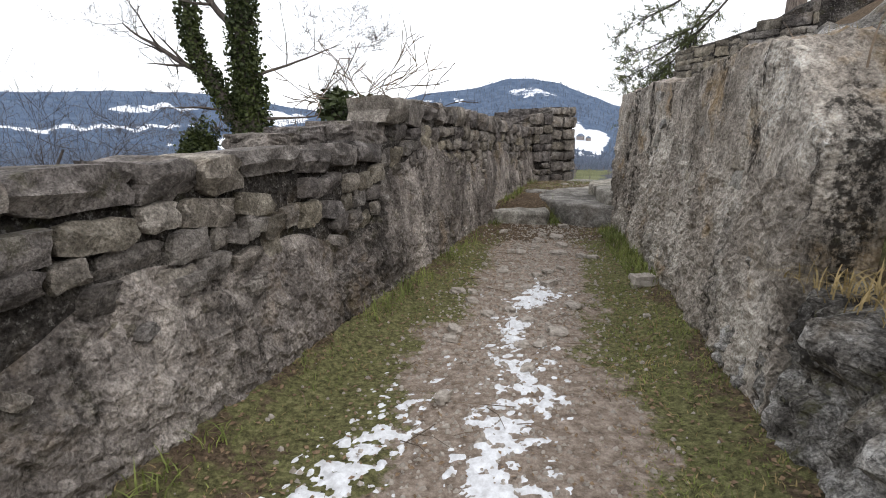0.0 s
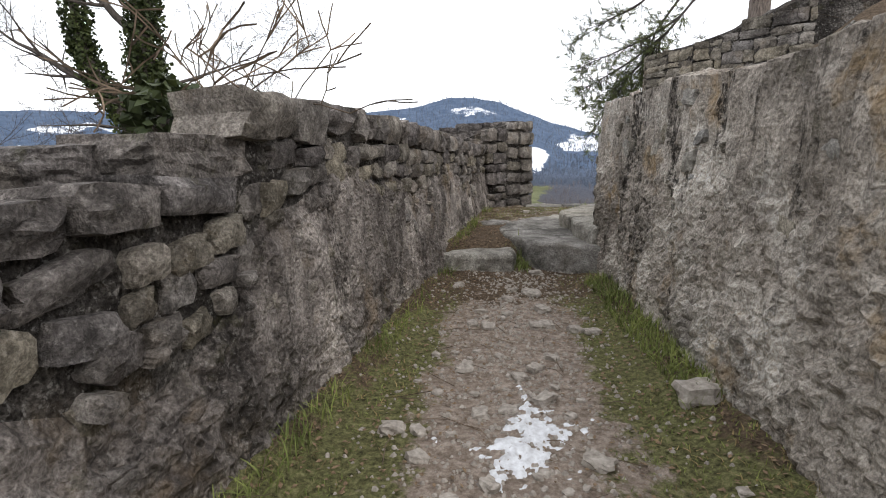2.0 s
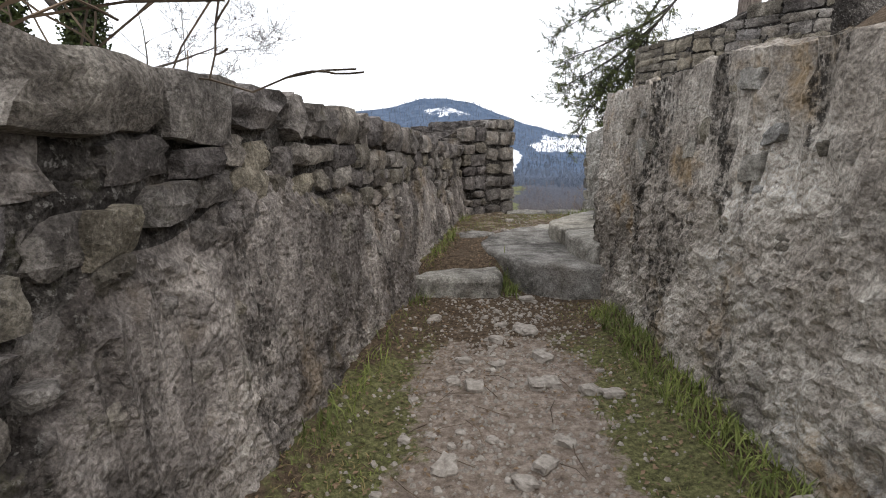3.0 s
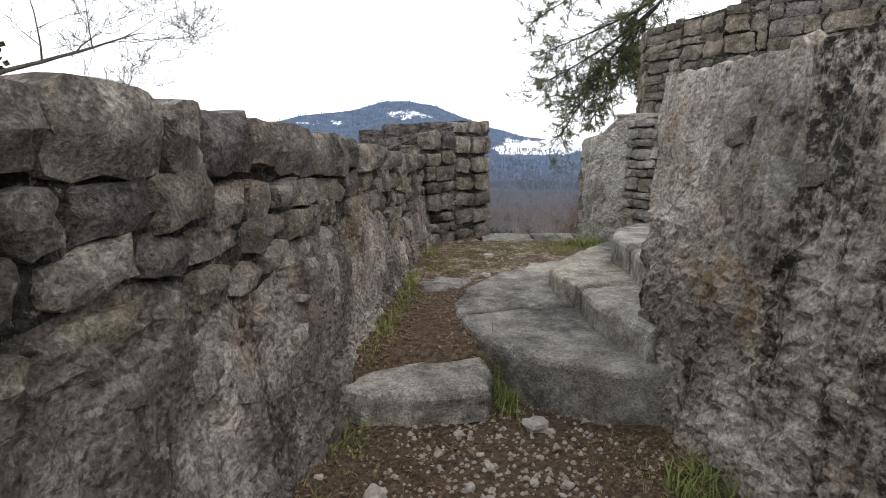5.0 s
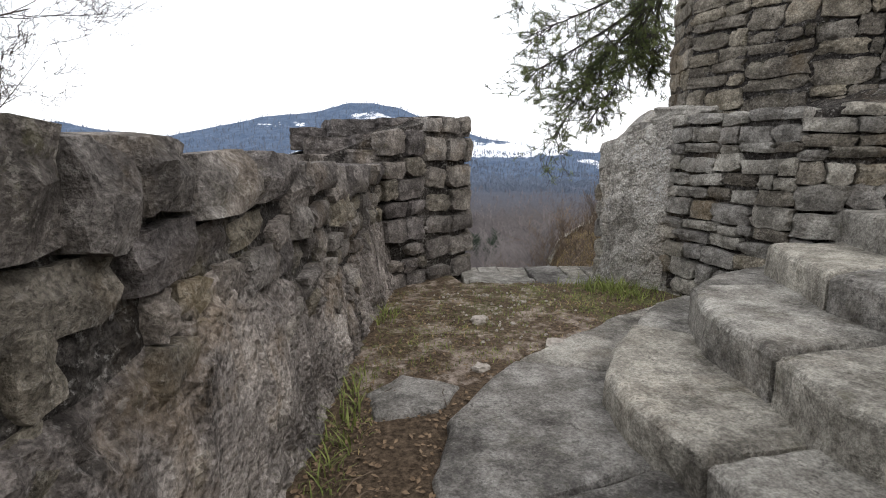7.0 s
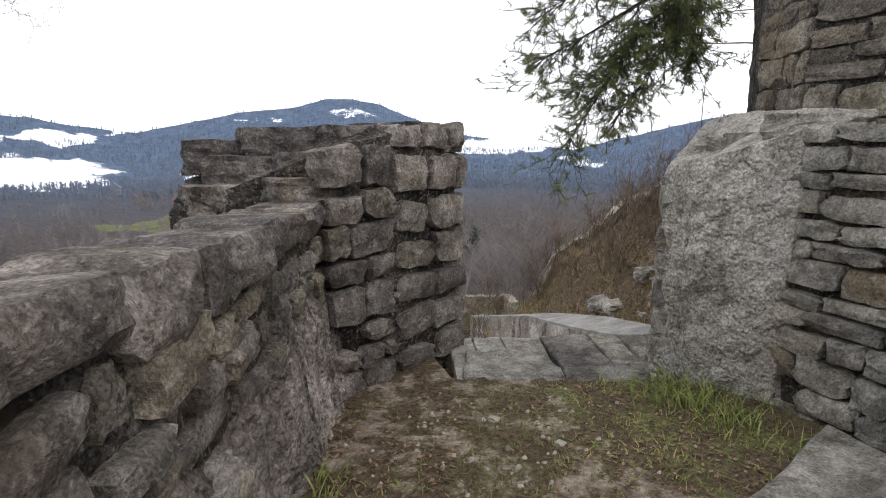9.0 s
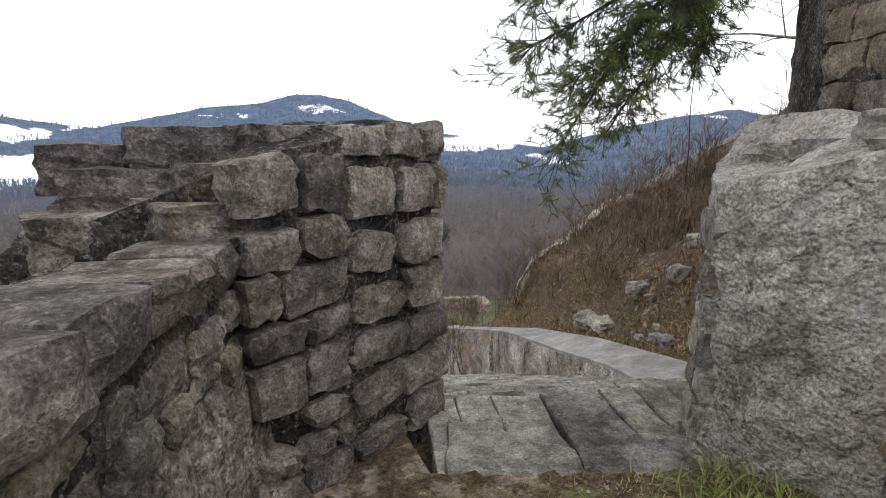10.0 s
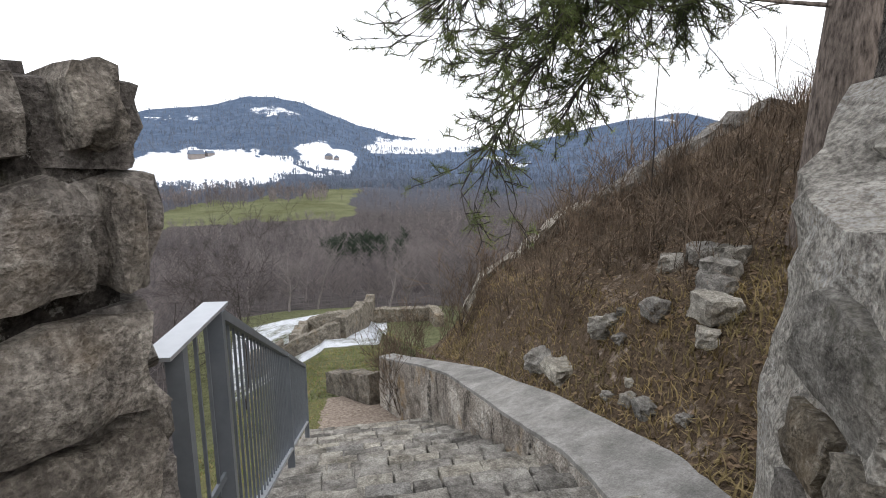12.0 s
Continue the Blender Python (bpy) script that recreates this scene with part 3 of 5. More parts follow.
def block_core(name, ring, z0, tops, mat, label, amp=0.025, seed=3):
    """An upright body over a ring of plan points (counter-clockwise) with a top of its own height at each point."""
    pts = []
    n = len(ring)
    for i in range(n):
        p, q = Vector(ring[i]), Vector(ring[(i + 1) % n])
        steps = max(1, int((q - p).length / 0.07))
        for k in range(steps):
            f = k / steps
            pts.append((p.x + (q.x - p.x) * f, p.y + (q.y - p.y) * f, tops[i] + (tops[(i + 1) % n] - tops[i]) * f))
    nv = max(3, int((max(tops) - z0) / 0.07))
    cx, cy = sum(p[0] for p in pts) / len(pts), sum(p[1] for p in pts) / len(pts)
    verts = []
    for x, y, t in pts:
        for k in range(nv + 1):
            z = z0 + (t - z0) * k / nv
            q = Vector((x + seed, y, z))
            f = amp * (noise.noise(q * 2.5) + noise.noise(q * 8) * 0.7 + noise.noise(q * 20) * 0.4)
            d = Vector((x - cx, y - cy)).normalized()
            verts.append((x + d.x * f, y + d.y * f, z))
    faces = grid_faces(len(pts), nv + 1, 0, True)
    m = len(pts)
    inner = len(verts)
    for x, y, t in pts:
        fx, fy = cx + (x - cx) * 0.5, cy + (y - cy) * 0.5
        verts.append((fx, fy, t + 0.04 + 0.05 * noise.noise(Vector((fx, fy, 1)) * 5)))
    verts.append((cx, cy, sum(p[2] for p in pts) / m + 0.06))
    for i in range(m):
        j = (i + 1) % m
        faces.append((i * (nv + 1) + nv, j * (nv + 1) + nv, inner + j, inner + i))
        faces.append((inner + i, inner + j, len(verts) - 1))
    ob = new(name, mesh_of(name, verts, faces, mat, False))
    return tagged(ob, label, "wall", kind="structure")


J0, J1, J2, J3 = (2.06, 12.3), (2.52, 12.58), (3.17, 13.01), (3.0, 13.42)
jamb = block_core("gate_jamb", [(2.2, 12.5), (2.54, 12.63), (3.1, 13.04), (2.94, 13.4), (2.2, 13.45), (1.2, 13.45), (1.22, 12.62)], -0.9, [1.74, 1.8, 1.83, 1.8, 1.76, 1.5, 1.36], MORTAR, "gate jamb of grey coursed rubble stones with dark mortar")
rng = random.Random(11)
coursed(jamb, rng, J0, J1, 0.15, 1.74, STONE_DARK, (0.14, 0.26), (0.16, 0.32), 0.22, -0.015, 0.03)
coursed(jamb, rng, J1, J2, 0.15, 1.9, STONE, (0.19, 0.3), (0.22, 0.46), 0.24, -0.006, 0.05)
coursed(jamb, rng, J2, J3, -0.1, 1.88, STONE, (0.19, 0.3), (0.2, 0.45), 0.24, -0.012, 0.03)

# stepped stones behind the parapet's end
for k, (x, yy, z, sx, sy, sz, t) in enumerate(((2.0, 12.66, 1.46, 0.55, 0.4, 0.17, 20), (2.06, 12.86, 1.6, 0.52, 0.4, 0.19, 12), (2.34, 12.98, 1.76, 0.5, 0.5, 0.2, 25), (1.85, 13.12, 1.74, 0.5, 0.45, 0.22, 8), (1.5, 12.78, 1.4, 0.45, 0.4, 0.2, 15), (1.58, 13.0, 1.56, 0.42, 0.4, 0.22, 5), (1.45, 13.25, 1.66, 0.4, 0.4, 0.22, 0), (2.7, 13.08, 1.8, 0.4, 0.4, 0.18, 35))):
    child(boulder("stone", STONE_DARK, (x, yy, z), (sx, sy, sz), 40 + k, t, 0.12, 8, 0.1), jamb)

pillar = block_core("gate_pillar", [(4.42, 11.35), (5.1, 11.4), (5.0, 12.6), (4.68, 12.56), (4.38, 12.28), (4.2, 12.08), (4.24, 11.75)][::-1][::-1], -0.6, [1.8, 1.9, 1.9, 1.66, 1.56, 1.6, 1.66], RENDER_P, "gate pillar of pale weathered limestone with rough render", 0.05)
rng = random.Random(13)
coursed(pillar, rng, (4.4, 12.36), (4.17, 12.06), -0.1, 1.45, STONE_PALE, (0.14, 0.24), (0.2, 0.36), 0.14, -0.015, skip=0.1)
for k, (x, yy, z, sx, sy, sz, t) in enumerate(((4.8, 11.85, 1.72, 0.42, 0.5, 0.16, 10), (4.68, 11.5, 1.82, 0.42, 0.5, 0.18, 40), (4.9, 12.2, 1.7, 0.36, 0.45, 0.16, 70))):
    child(boulder("stone", STONE_PALE, (x, yy, z), (sx, sy, sz), 60 + k, t, 0.2, 8, 0.3), pillar)

low_wall = block_core("wall_below_tower", [(4.48, 11.4), (4.5, 10.2), (5.3, 9.6), (6.2, 10.0), (6.2, 12.2), (5.2, 12.3)], -0.5, [1.78, 1.78, 1.9, 2.0, 2.0, 1.8], MORTAR, "low coursed rubble wall below the tower")
rng = random.Random(17)
coursed(low_wall, rng, (4.44, 11.45), (4.46, 10.15), 0.15, 1.82, STONE_PALE, (0.08, 0.2), (0.14, 0.4), 0.18, -0.006, 0.014)
coursed(low_wall, rng, (4.46, 10.15), (5.3, 9.55), 0.6, 1.85, STONE_PALE, (0.08, 0.2), (0.14, 0.4), 0.18, -0.006, 0.014)


# ---- tower ----
def build_tower():
    ring = [(4.9, 11.75), (5.0, 11.2), (5.2, 10.75), (5.5, 10.45), (6.2, 9.4), (7.4, 9.2), (8.0, 11.0), (7.2, 12.6), (5.7, 12.9), (5.15, 12.3)]
    tops = [2.97, 2.98, 3.02, 3.1, 3.5, 3.8, 3.8, 3.6, 3.2, 3.0]
    ob = block_core("tower", ring, 0.5, tops, MORTAR, "ruined round tower stump of coursed limestone", 0.03, 9)
    rng = random.Random(23)
    # the courses run round the tower
    n = len(ring)
    faces = [9, 0, 1, 2, 3]
    for i in faces:
        p, q = ring[i], ring[(i + 1) % n]
        # outside lies to the right when walking the ring this way
        t0, t1 = tops[i], tops[(i + 1) % n]
        L = math.hypot(q[0] - p[0], q[1] - p[1])
        coursed(ob, rng, p, q, 1.7, 4.25, STONE_WARM if i in (9, 0, 1, 2) else STONE, (0.09, 0.22), (0.14, 0.46), 0.18, 0.0, 0.01, 0.2, 0.0, lambda d, a=t0, b=t1, L=L: a + (b - a) * d / L)
    return ob


build_tower()


# ---- right wall ----
def right_profile(d):
    y = 2.35 + d
    t = 1.86 + 0.04 * math.sin(y * 2.3) + (0.05 if y > 7 else 0)
    if y < 2.8:
        t -= 1.0 * (2.8 - y)
    g = -0.15
    return [(0.75, g), (0.72, t - 0.05), (0.4, t + 0.02), (0.06, t), (0.03, 1.2), (0.0, 0.5), (-0.06, g)]


wall_right = wall_body("wall_right", [(right_face(2.35) - 0.05, 2.35), (right_face(5.0), 5.0), (right_face(8.0), 8.0)],
                       lambda d: [(-o, z) for o, z in right_profile(d)][::-1], RENDER_R, 0.055, 4, "tall weathered wall with patchy grey render and dark vertical stains", 0.028)

rng = random.Random(19)
HEAD_R = math.degrees(math.atan2(1, 0.157)) + 180
for k in range(45):
    y, z = rng.uniform(2.7, 7.8), rng.uniform(0.15, 1.75)
    w = rng.uniform(0.07, 0.22)
    put_stone(wall_right, rng, STONE_PALE if rng.random() < 0.7 else STONE_WARM, (right_face(y) + rng.uniform(0.075, 0.1), y, z), HEAD_R, w, w * rng.uniform(0.45, 0.8), 0.12, rng.uniform(-12, 12))


# ---- rock and bank beside the path ----
def build_outcrop():
    nu, nv = 200, 130
    verts = []
    for i in range(nu):
        y = -3.0 + 5.9 * i / (nu - 1)
        for j in range(nv):
            f = j / (nv - 1)
            z = -0.3 + 2.4 * f
            base = 1.32 + 0.16 * max(0, y - 1.2) + 0.1 * (y < 1.2) * 0
            ledge = 0.42 * smooth01(np.array((z - 0.72) / 0.08)) + 0.5 * max(0, z - 1.35) ** 1.1 + 0.05 * z
            p = Vector((base + float(ledge), y, z))
            q = Vector((p.x * 0.6, y, z))
            cell = noise.voronoi(q * 2.6)[0]
            d = -0.2 * (cell[1] - cell[0]) + 0.1 + 0.12 * noise.noise(q * 1.7) + 0.07 * noise.noise(q * 7) + 0.045 * noise.noise(q * 19) + 0.03 * noise.noise(q * 41)
            verts.append((p.x + d, y, z + 0.05 * noise.noise(q * 4 + Vector((9, 0, 0)))))
    ob = new("rock_outcrop", mesh_of("rock_outcrop", verts, grid_faces(nu, nv), ROCK, False))
    return tagged(ob, "fissured grey limestone outcrop with moss beside the path", "rock", kind="structure")


build_outcrop()


def build_bank():
    """The rubble bank above the right wall."""
    nu, nv = 90, 60
    verts = []
    for i in range(nu):
        y = -3.0 + 11.0 * i / (nu - 1)
        for j in range(nv):
            o = 0.45 + 3.2 * j / (nv - 1)
            x = right_face(y) + o
            z = 1.6 + 0.55 * (o - 0.45) * (1 if y < 5.5 else max(0.15, 1 - (y - 5.5) * 0.5)) + 0.05
            q = Vector((x, y, 0))
            z += 0.22 * noise.noise(q * 1.3) + 0.14 * noise.noise(q * 3.7) + 0.05 * noise.noise(q * 11)
            verts.append((x, y, z))
    ob = new("rubble_bank", mesh_of("rubble_bank", verts, [f[::-1] for f in grid_faces(nu, nv)][::-1], ROCK, False))
    return tagged(ob, "steep bank of earth and broken rock above the wall", "bank", kind="structure")


build_bank()


# ---- stone steps to the tower ----
def slab(name, ring, z0, z1, mat, seed, bevel=0.03, amp=0.012, tilt=(0, 0)):
    """A flat stone over a plan ring (counter-clockwise) with worn, rounded edges."""
    pts = []
    n = len(ring)
    for i in range(n):
        p, q = Vector(ring[i]), Vector(ring[(i + 1) % n])
        steps = max(1, int((q - p).length / 0.08))
        for k in range(steps):
            pts.append(p.lerp(q, k / steps))
    m = len(pts)
    cx, cy = sum(p.x for p in pts) / m, sum(p.y for p in pts) / m
    verts, faces = [], []
    levels = [(0.0, z0), (0.0, z0 + (z1 - z0) * 0.5), (0.0, z1 - bevel), (bevel * 0.35, z1 - bevel * 0.35), (bevel * 1.1, z1)]
    for inset, z in levels:
        for p in pts:
            d = Vector((p.x - cx, p.y - cy))
            r = d.length or 1
            q = Vector((p.x, p.y, z + seed))
            w = amp * (noise.noise(q * 3) + noise.noise(q * 9))
            f = (r - inset + w * 1.6) / r
            x, y = cx + d.x * f, cy + d.y * f
            verts.append((x, y, z + w * (0.5 if z > z0 else 0) + tilt[0] * (x - cx) + tilt[1] * (y - cy)))
    nl = len(levels)
    for l in range(nl - 1):
        for i in range(m):
            j = (i + 1) % m
            faces.append((l * m + i, l * m + j, (l + 1) * m + j, (l + 1) * m + i))
    prev = (nl - 1) * m
    for f in (0.75, 0.5, 0.25):
        base = len(verts)
        for i in range(m):
            x0, y0, _ = verts[(nl - 1) * m + i]
            x, y = cx + (x0 - cx) * f, cy + (y0 - cy) * f
            verts.append((x, y, z1 + amp * 0.8 * noise.noise(Vector((x, y, seed)) * 4) + tilt[0] * (x - cx) + tilt[1] * (y - cy)))
        for i in range(m):
            j = (i + 1) % m
            faces.append((prev + i, prev + j, base + j, base + i))
        prev = base
    verts.append((cx, cy, z1))
    for i in range(m):
        faces.append((prev + i, prev + (i + 1) % m, len(verts) - 1))
    return new(name, mesh_of(name, verts, faces, mat, False))


STEP_LABEL = "worn grey limestone steps curving up to the tower"
steps = tagged(new("stone_steps"), STEP_LABEL, "steps", kind="structure")
child(slab("tread", [(2.62, 7.5), (3.4, 7.9), (3.4, 8.85), (2.5, 8.95), (1.62, 8.85), (1.62, 8.55), (1.7, 8.25), (1.88, 7.95), (2.15, 7.7)][:], -0.05, 0.32, STONE_PALE, 1, 0.04), steps)
child(slab("tread", [(1.62, 8.87), (2.5, 8.97), (3.4, 8.9), (3.2, 9.6), (2.42, 10.12), (2.1, 9.85), (1.85, 9.55), (1.66, 9.15)], -0.05, 0.325, STONE_PALE, 2, 0.035), steps)
child(slab("tread", [(2.46, 10.14), (3.22, 9.62), (4.4, 10.2), (4.45, 11.05), (3.55, 10.72), (2.95, 10.42)], -0.05, 0.31, STONE_PALE, 3, 0.035), steps)
child(slab("tread", [(2.42, 7.75), (3.6, 7.8), (3.6, 8.6), (2.5, 8.7), (2.4, 8.3)], 0.2, 0.51, STONE_PALE, 4, 0.04), steps)
child(slab("tread", [(2.5, 8.72), (3.6, 8.62), (3.6, 9.6), (3.15, 10.02), (2.82, 9.75), (2.6, 9.45), (2.5, 9.1)], 0.2, 0.5, STONE_PALE, 5, 0.04), steps)
child(slab("tread", [(3.17, 10.02), (3.6, 9.6), (4.5, 9.9), (4.5, 10.55), (3.6, 10.4)], 0.2, 0.5, STONE_PALE, 6, 0.035), steps)
child(slab("tread", [(2.86, 7.9), (4.2, 7.9), (4.2, 8.9), (3.05, 8.95), (2.9, 8.6)], 0.4, 0.73, STONE_PALE, 7, 0.04), steps)
child(slab("tread", [(3.05, 8.97), (4.2, 8.92), (4.3, 9.8), (3.5, 9.95), (3.2, 9.5)], 0.4, 0.735, STONE_PALE, 8, 0.04), steps)
child(slab("tread", [(3.52, 9.95), (4.3, 9.8), (4.5, 9.95), (4.5, 10.3), (4.0, 10.25)], 0.4, 0.72, STONE_PALE, 9, 0.03), steps)
child(slab("tread", [(3.66, 7.9), (4.9, 7.9), (4.9, 9.3), (3.75, 9.3), (3.64, 8.7)], 0.6, 0.94, STONE_PALE, 10, 0.04), steps)
child(slab("tread", [(3.76, 9.32), (4.9, 9.32), (4.9, 9.9), (4.2, 10.08)], 0.6, 0.935, STONE_PALE, 11, 0.04), steps)
child(slab("tread", [(4.35, 7.9), (5.4, 7.9), (5.4, 9.9), (4.72, 10.1), (4.4, 9.4)], 0.8, 1.15, STONE_PALE, 12, 0.04), steps)
child(slab("tread", [(4.95, 7.9), (5.9, 7.9), (5.9, 9.6), (5.1, 9.7)], 1.0, 1.36, STONE_PALE, 13, 0.04), steps)

lone = slab("stone_slab", [(0.72, 8.12), (0.85, 7.98), (1.2, 7.92), (1.55, 7.9), (1.66, 8.15), (1.66, 8.42), (1.47, 8.58), (1.22, 8.38), (0.9, 8.3)], 0.0, 0.2, STONE_PALE, 21, 0.05, 0.02)
tagged(lone, "single worn limestone slab forming a low step on the path", "step")
flag = slab("flagstone", [(1.52, 9.72), (1.86, 9.72), (2.03, 9.95), (1.75, 10.2), (1.52, 10.0)], 0.15, 0.29, STONE_PALE, 22, 0.03)
tagged(flag, "cracked pale flagstone set in the earth path", "flagstone")
sill = tagged(new("gate_sill"), "pale stone threshold of the gate", "threshold", kind="structure")
child(slab("flagstone", [(2.92, 12.36), (3.5, 12.02), (3.62, 12.3), (3.12, 12.85)], -0.2, 0.215, STONE_PALE, 31, 0.02), sill)
child(slab("flagstone", [(3.52, 12.0), (4.08, 11.9), (4.3, 12.2), (3.64, 12.3)], -0.2, 0.21, STONE_PALE, 32, 0.02), sill)


# ---- stair outside the gate ----
def build_stair():
    ob = tagged(new("outer_stair"), "long flight of worn grey stone steps going down", "stair", kind="structure")
    rng = random.Random(31)
    z = 0.19
    a = -0.1
    for k in range(19):
        run = 0.39
        b0, b1 = -0.85, 1.55
        if k < 2:
            b0, b1 = -0.75 + 0.1 * k, 1.35
        edges = [b0]
        while edges[-1] < b1 - 0.6:
            edges.append(edges[-1] + rng.uniform(0.2, 0.5))
        edges.append(b1)
        for p, q in zip(edges, edges[1:]):
            joint = 0.006
            a0 = a - (0.38 if k == 0 else 0.0)
            ring = [stair_xy(a0, p + joint), stair_xy(a0, q - joint), stair_xy(a + run + 0.1, q - joint), stair_xy(a + run + 0.1, p + joint)]
            child(slab("tread", ring[::-1][::-1], z - 0.4, z + rng.uniform(-0.005, 0.005), STONE_PALE, 50 + k, 0.016, 0.012), ob)
        a += run
        z -= 0.172
    return ob


build_stair()


def build_curb():
    inner = [(4.62, 12.5, 0.02), (5.1, 13.2, -0.18), (5.48, 14.0, -0.42), (5.73, 14.64, -0.6), (6.01, 15.86, -0.95), (6.23, 16.79, -1.2), (6.55, 18.35, -1.6), (6.76, 19.89, -2.1), (6.84, 21.58, -2.65), (6.86, 22.3, -2.85)]
    outer = [(5.2, 12.4, 0.02), (5.75, 13.2, -0.15), (6.16, 13.98, -0.37), (6.32, 14.63, -0.54), (6.6, 15.87, -0.85), (6.75, 16.93, -1.15), (7.05, 18.05, -1.5), (7.15, 19.58, -2.0), (7.25, 21.4, -2.6), (7.2, 22.3, -2.85)]
    n = 90
    verts = []
    nv = None
    for i in range(n):
        f = i / (n - 1) * (len(inner) - 1)
        k = min(int(f), len(inner) - 2)
        P, Q = Vector(inner[k]).lerp(Vector(inner[k + 1]), f - k), Vector(outer[k]).lerp(Vector(outer[k + 1]), f - k)
        row = [(P.x, P.y, P.z - 1.5 + 1.46 * j / 14) for j in range(15)] + [tuple(P.lerp(Q, j / 8)) for j in range(9)] + [(Q.x, Q.y, Q.z - 0.3), (Q.x, Q.y, Q.z - 1.2)]
        nv = len(row)
        for j, p in enumerate(row):
            q = Vector(p)
            w = (0.03 * noise.noise(q * 5) + 0.02 * noise.noise(q * 14)) * (1.0 if j < 14 else 0.25)
            verts.append((p[0] + w, p[1], p[2] + w * 0.3))
    faces = grid_faces(n, nv)
    faces += [list(range(nv))[::-1], [(n - 1) * nv + k for k in range(nv)]]
    me = mesh_of("curb_wall", verts, faces, [RENDER_R, CONCRETE], False)
    idx = [1 if (f[0] % nv) in range(14, 24) and len(f) == 4 else 0 for f in faces]
    me.polygons.foreach_set("material_index", idx)
    return tagged(new("curb_wall", me), "curving low stair wall of rough stone with a smooth concrete coping", "wall", kind="structure")


build_curb()


# ---- railing ----
def bar(verts, faces, p, q, w, d, side):
    """A straight bar of section w x d from p to q; side: the way in which w runs."""
    p, q = Vector(p), Vector(q)
    ax = (q - p).normalized()
    s = Vector(side)
    s = (s - ax * s.dot(ax)).normalized()
    t = ax.cross(s)
    b = len(verts)
    for c in (p, q):
        for i, j in ((-1, -1), (1, -1), (1, 1), (-1, 1)):
            verts.append(c + s * (w / 2 * i) + t * (d / 2 * j))
    faces += [(b, b + 3, b + 2, b + 1), (b + 4, b + 5, b + 6, b + 7)] + [(b + i, b + (i + 1) % 4, b + 4 + (i + 1) % 4, b + 4 + i) for i in range(4)]


def part(name, bars, mat, parent):
    verts, faces = [], []
    for args in bars:
        bar(verts, faces, *args)
    return child(new(name, mesh_of(name, verts, faces, mat)), parent)


def build_railing():
    ob = tagged(new("railing"), "grey painted steel stair railing with thin upright bars", "railing")
    A, B = Vector((3.3, 13.66, 1.15)), Vector((4.52, 18.6, -1.2))
    ax = B - A
    side = Vector((ax.y, -ax.x, 0)).normalized()
    up = Vector((0, 0, 1))
    N = Vector((3.13, 13.22, 1.17))
    part("handrail", [(A, B, 0.05, 0.035, side)], STEEL, ob)
    part("handrail", [(N, A + Vector((0.01, 0.03, 0.025)), 0.085, 0.012, Vector((0.94, -0.35, 0)))], STEEL_PALE, ob)
    part("bottom_rail", [(A - up * 0.93, B - up * 0.82, 0.02, 0.05, up)], STEEL_PALE, ob)
    for f in (0.0, 0.5, 1.0):
        p = A.lerp(B, f)
        part("post", [(p - up * 1.05, p, 0.06, 0.05, side)], STEEL, ob)
    part("post", [(N - up * 1.1 + Vector((0.05, 0.1, 0)), N + Vector((0.05, 0.1, 0)), 0.05, 0.05, side)], STEEL, ob)
    for k in range(1, 46):
        p = A.lerp(B, k / 46)
        part("baluster", [(p - up * (0.92 - 0.08 * k / 46), p, 0.011, 0.011, side)], STEEL, ob)
    for k in range(1, 5):
        p = N.lerp(A, k / 5) + Vector((0, 0, 0))
        part("baluster", [(p - up * 0.95, p, 0.011, 0.011, side)], STEEL, ob)
    part("bracket", [(A - up * 0.62, A - up * 0.62 + (N - A) * 0.9, 0.03, 0.012, up)], STEEL, ob)
    return ob


build_railing()


# ---- ruins below ----
def ruin_wall(p, q, h0, h1, thick, seed, parent, mat, ragged=0.05):
    p, q = Vector(p), Vector(q)
    L = (q - p).length
    n = max(3, int(L / 0.16))
    d = (q - p).normalized()
    s = Vector((-d.y, d.x))
    rows = []
    for i in range(n + 1):
        f = i / n
        c = p.lerp(q, f)
        g = height_at(c.x, c.y)
        h = h0 + (h1 - h0) * f + 0.14 * round(3 * noise.noise(Vector((f * L * 0.7, seed, 0)))) * 0.5
        prof = [(-thick / 2, -0.6)] + [(-thick / 2, h * k / 6) for k in range(7)] + [(thick / 2, h * k / 6) for k in range(6, -1, -1)] + [(thick / 2, -0.6)]
        for o, z in prof:
            w = ragged * noise.noise(Vector((c.x * 3, c.y * 3 + o, z * 4 + seed))) + 0.4 * ragged * noise.noise(Vector((c.x * 9, c.y * 9 + o, z * 9)))
            rows.append((c.x + s.x * (o + w), c.y + s.y * (o + w), g + z + w))
    nv = len(prof)
    faces = grid_faces(n + 1, nv) + [list(range(nv))[::-1], [n * nv + k for k in range(nv)]]
    return child(new("wall", mesh_of("wall", rows, faces, mat)), parent)


def build_ruins():
    ob = tagged(new("ruined_building"), "roofless foundation walls of a ruined building on the slope", "ruin")
    for k, (p, q, h0, h1) in enumerate((((5.4, 39.6), (7.4, 39.4), 1.5, 1.0), ((7.4, 39.4), (10.2, 38.2), 0.8, 0.9), ((10.2, 38.2), (13.4, 42.8), 1.1, 1.7), ((8.2, 40.8), (9.6, 45.0), 0.9, 0.9), ((9.6, 45.0), (13.6, 43.2), 0.8, 0.9), ((13.4, 42.8), (17.0, 41.2), 0.9, 0.9), ((17.0, 41.2), (15.8, 37.8), 1.0, 0.8))):
        ruin_wall(p, q, h0, h1, 0.55, 70 + k, ob, STONE_WARM)
    return ob


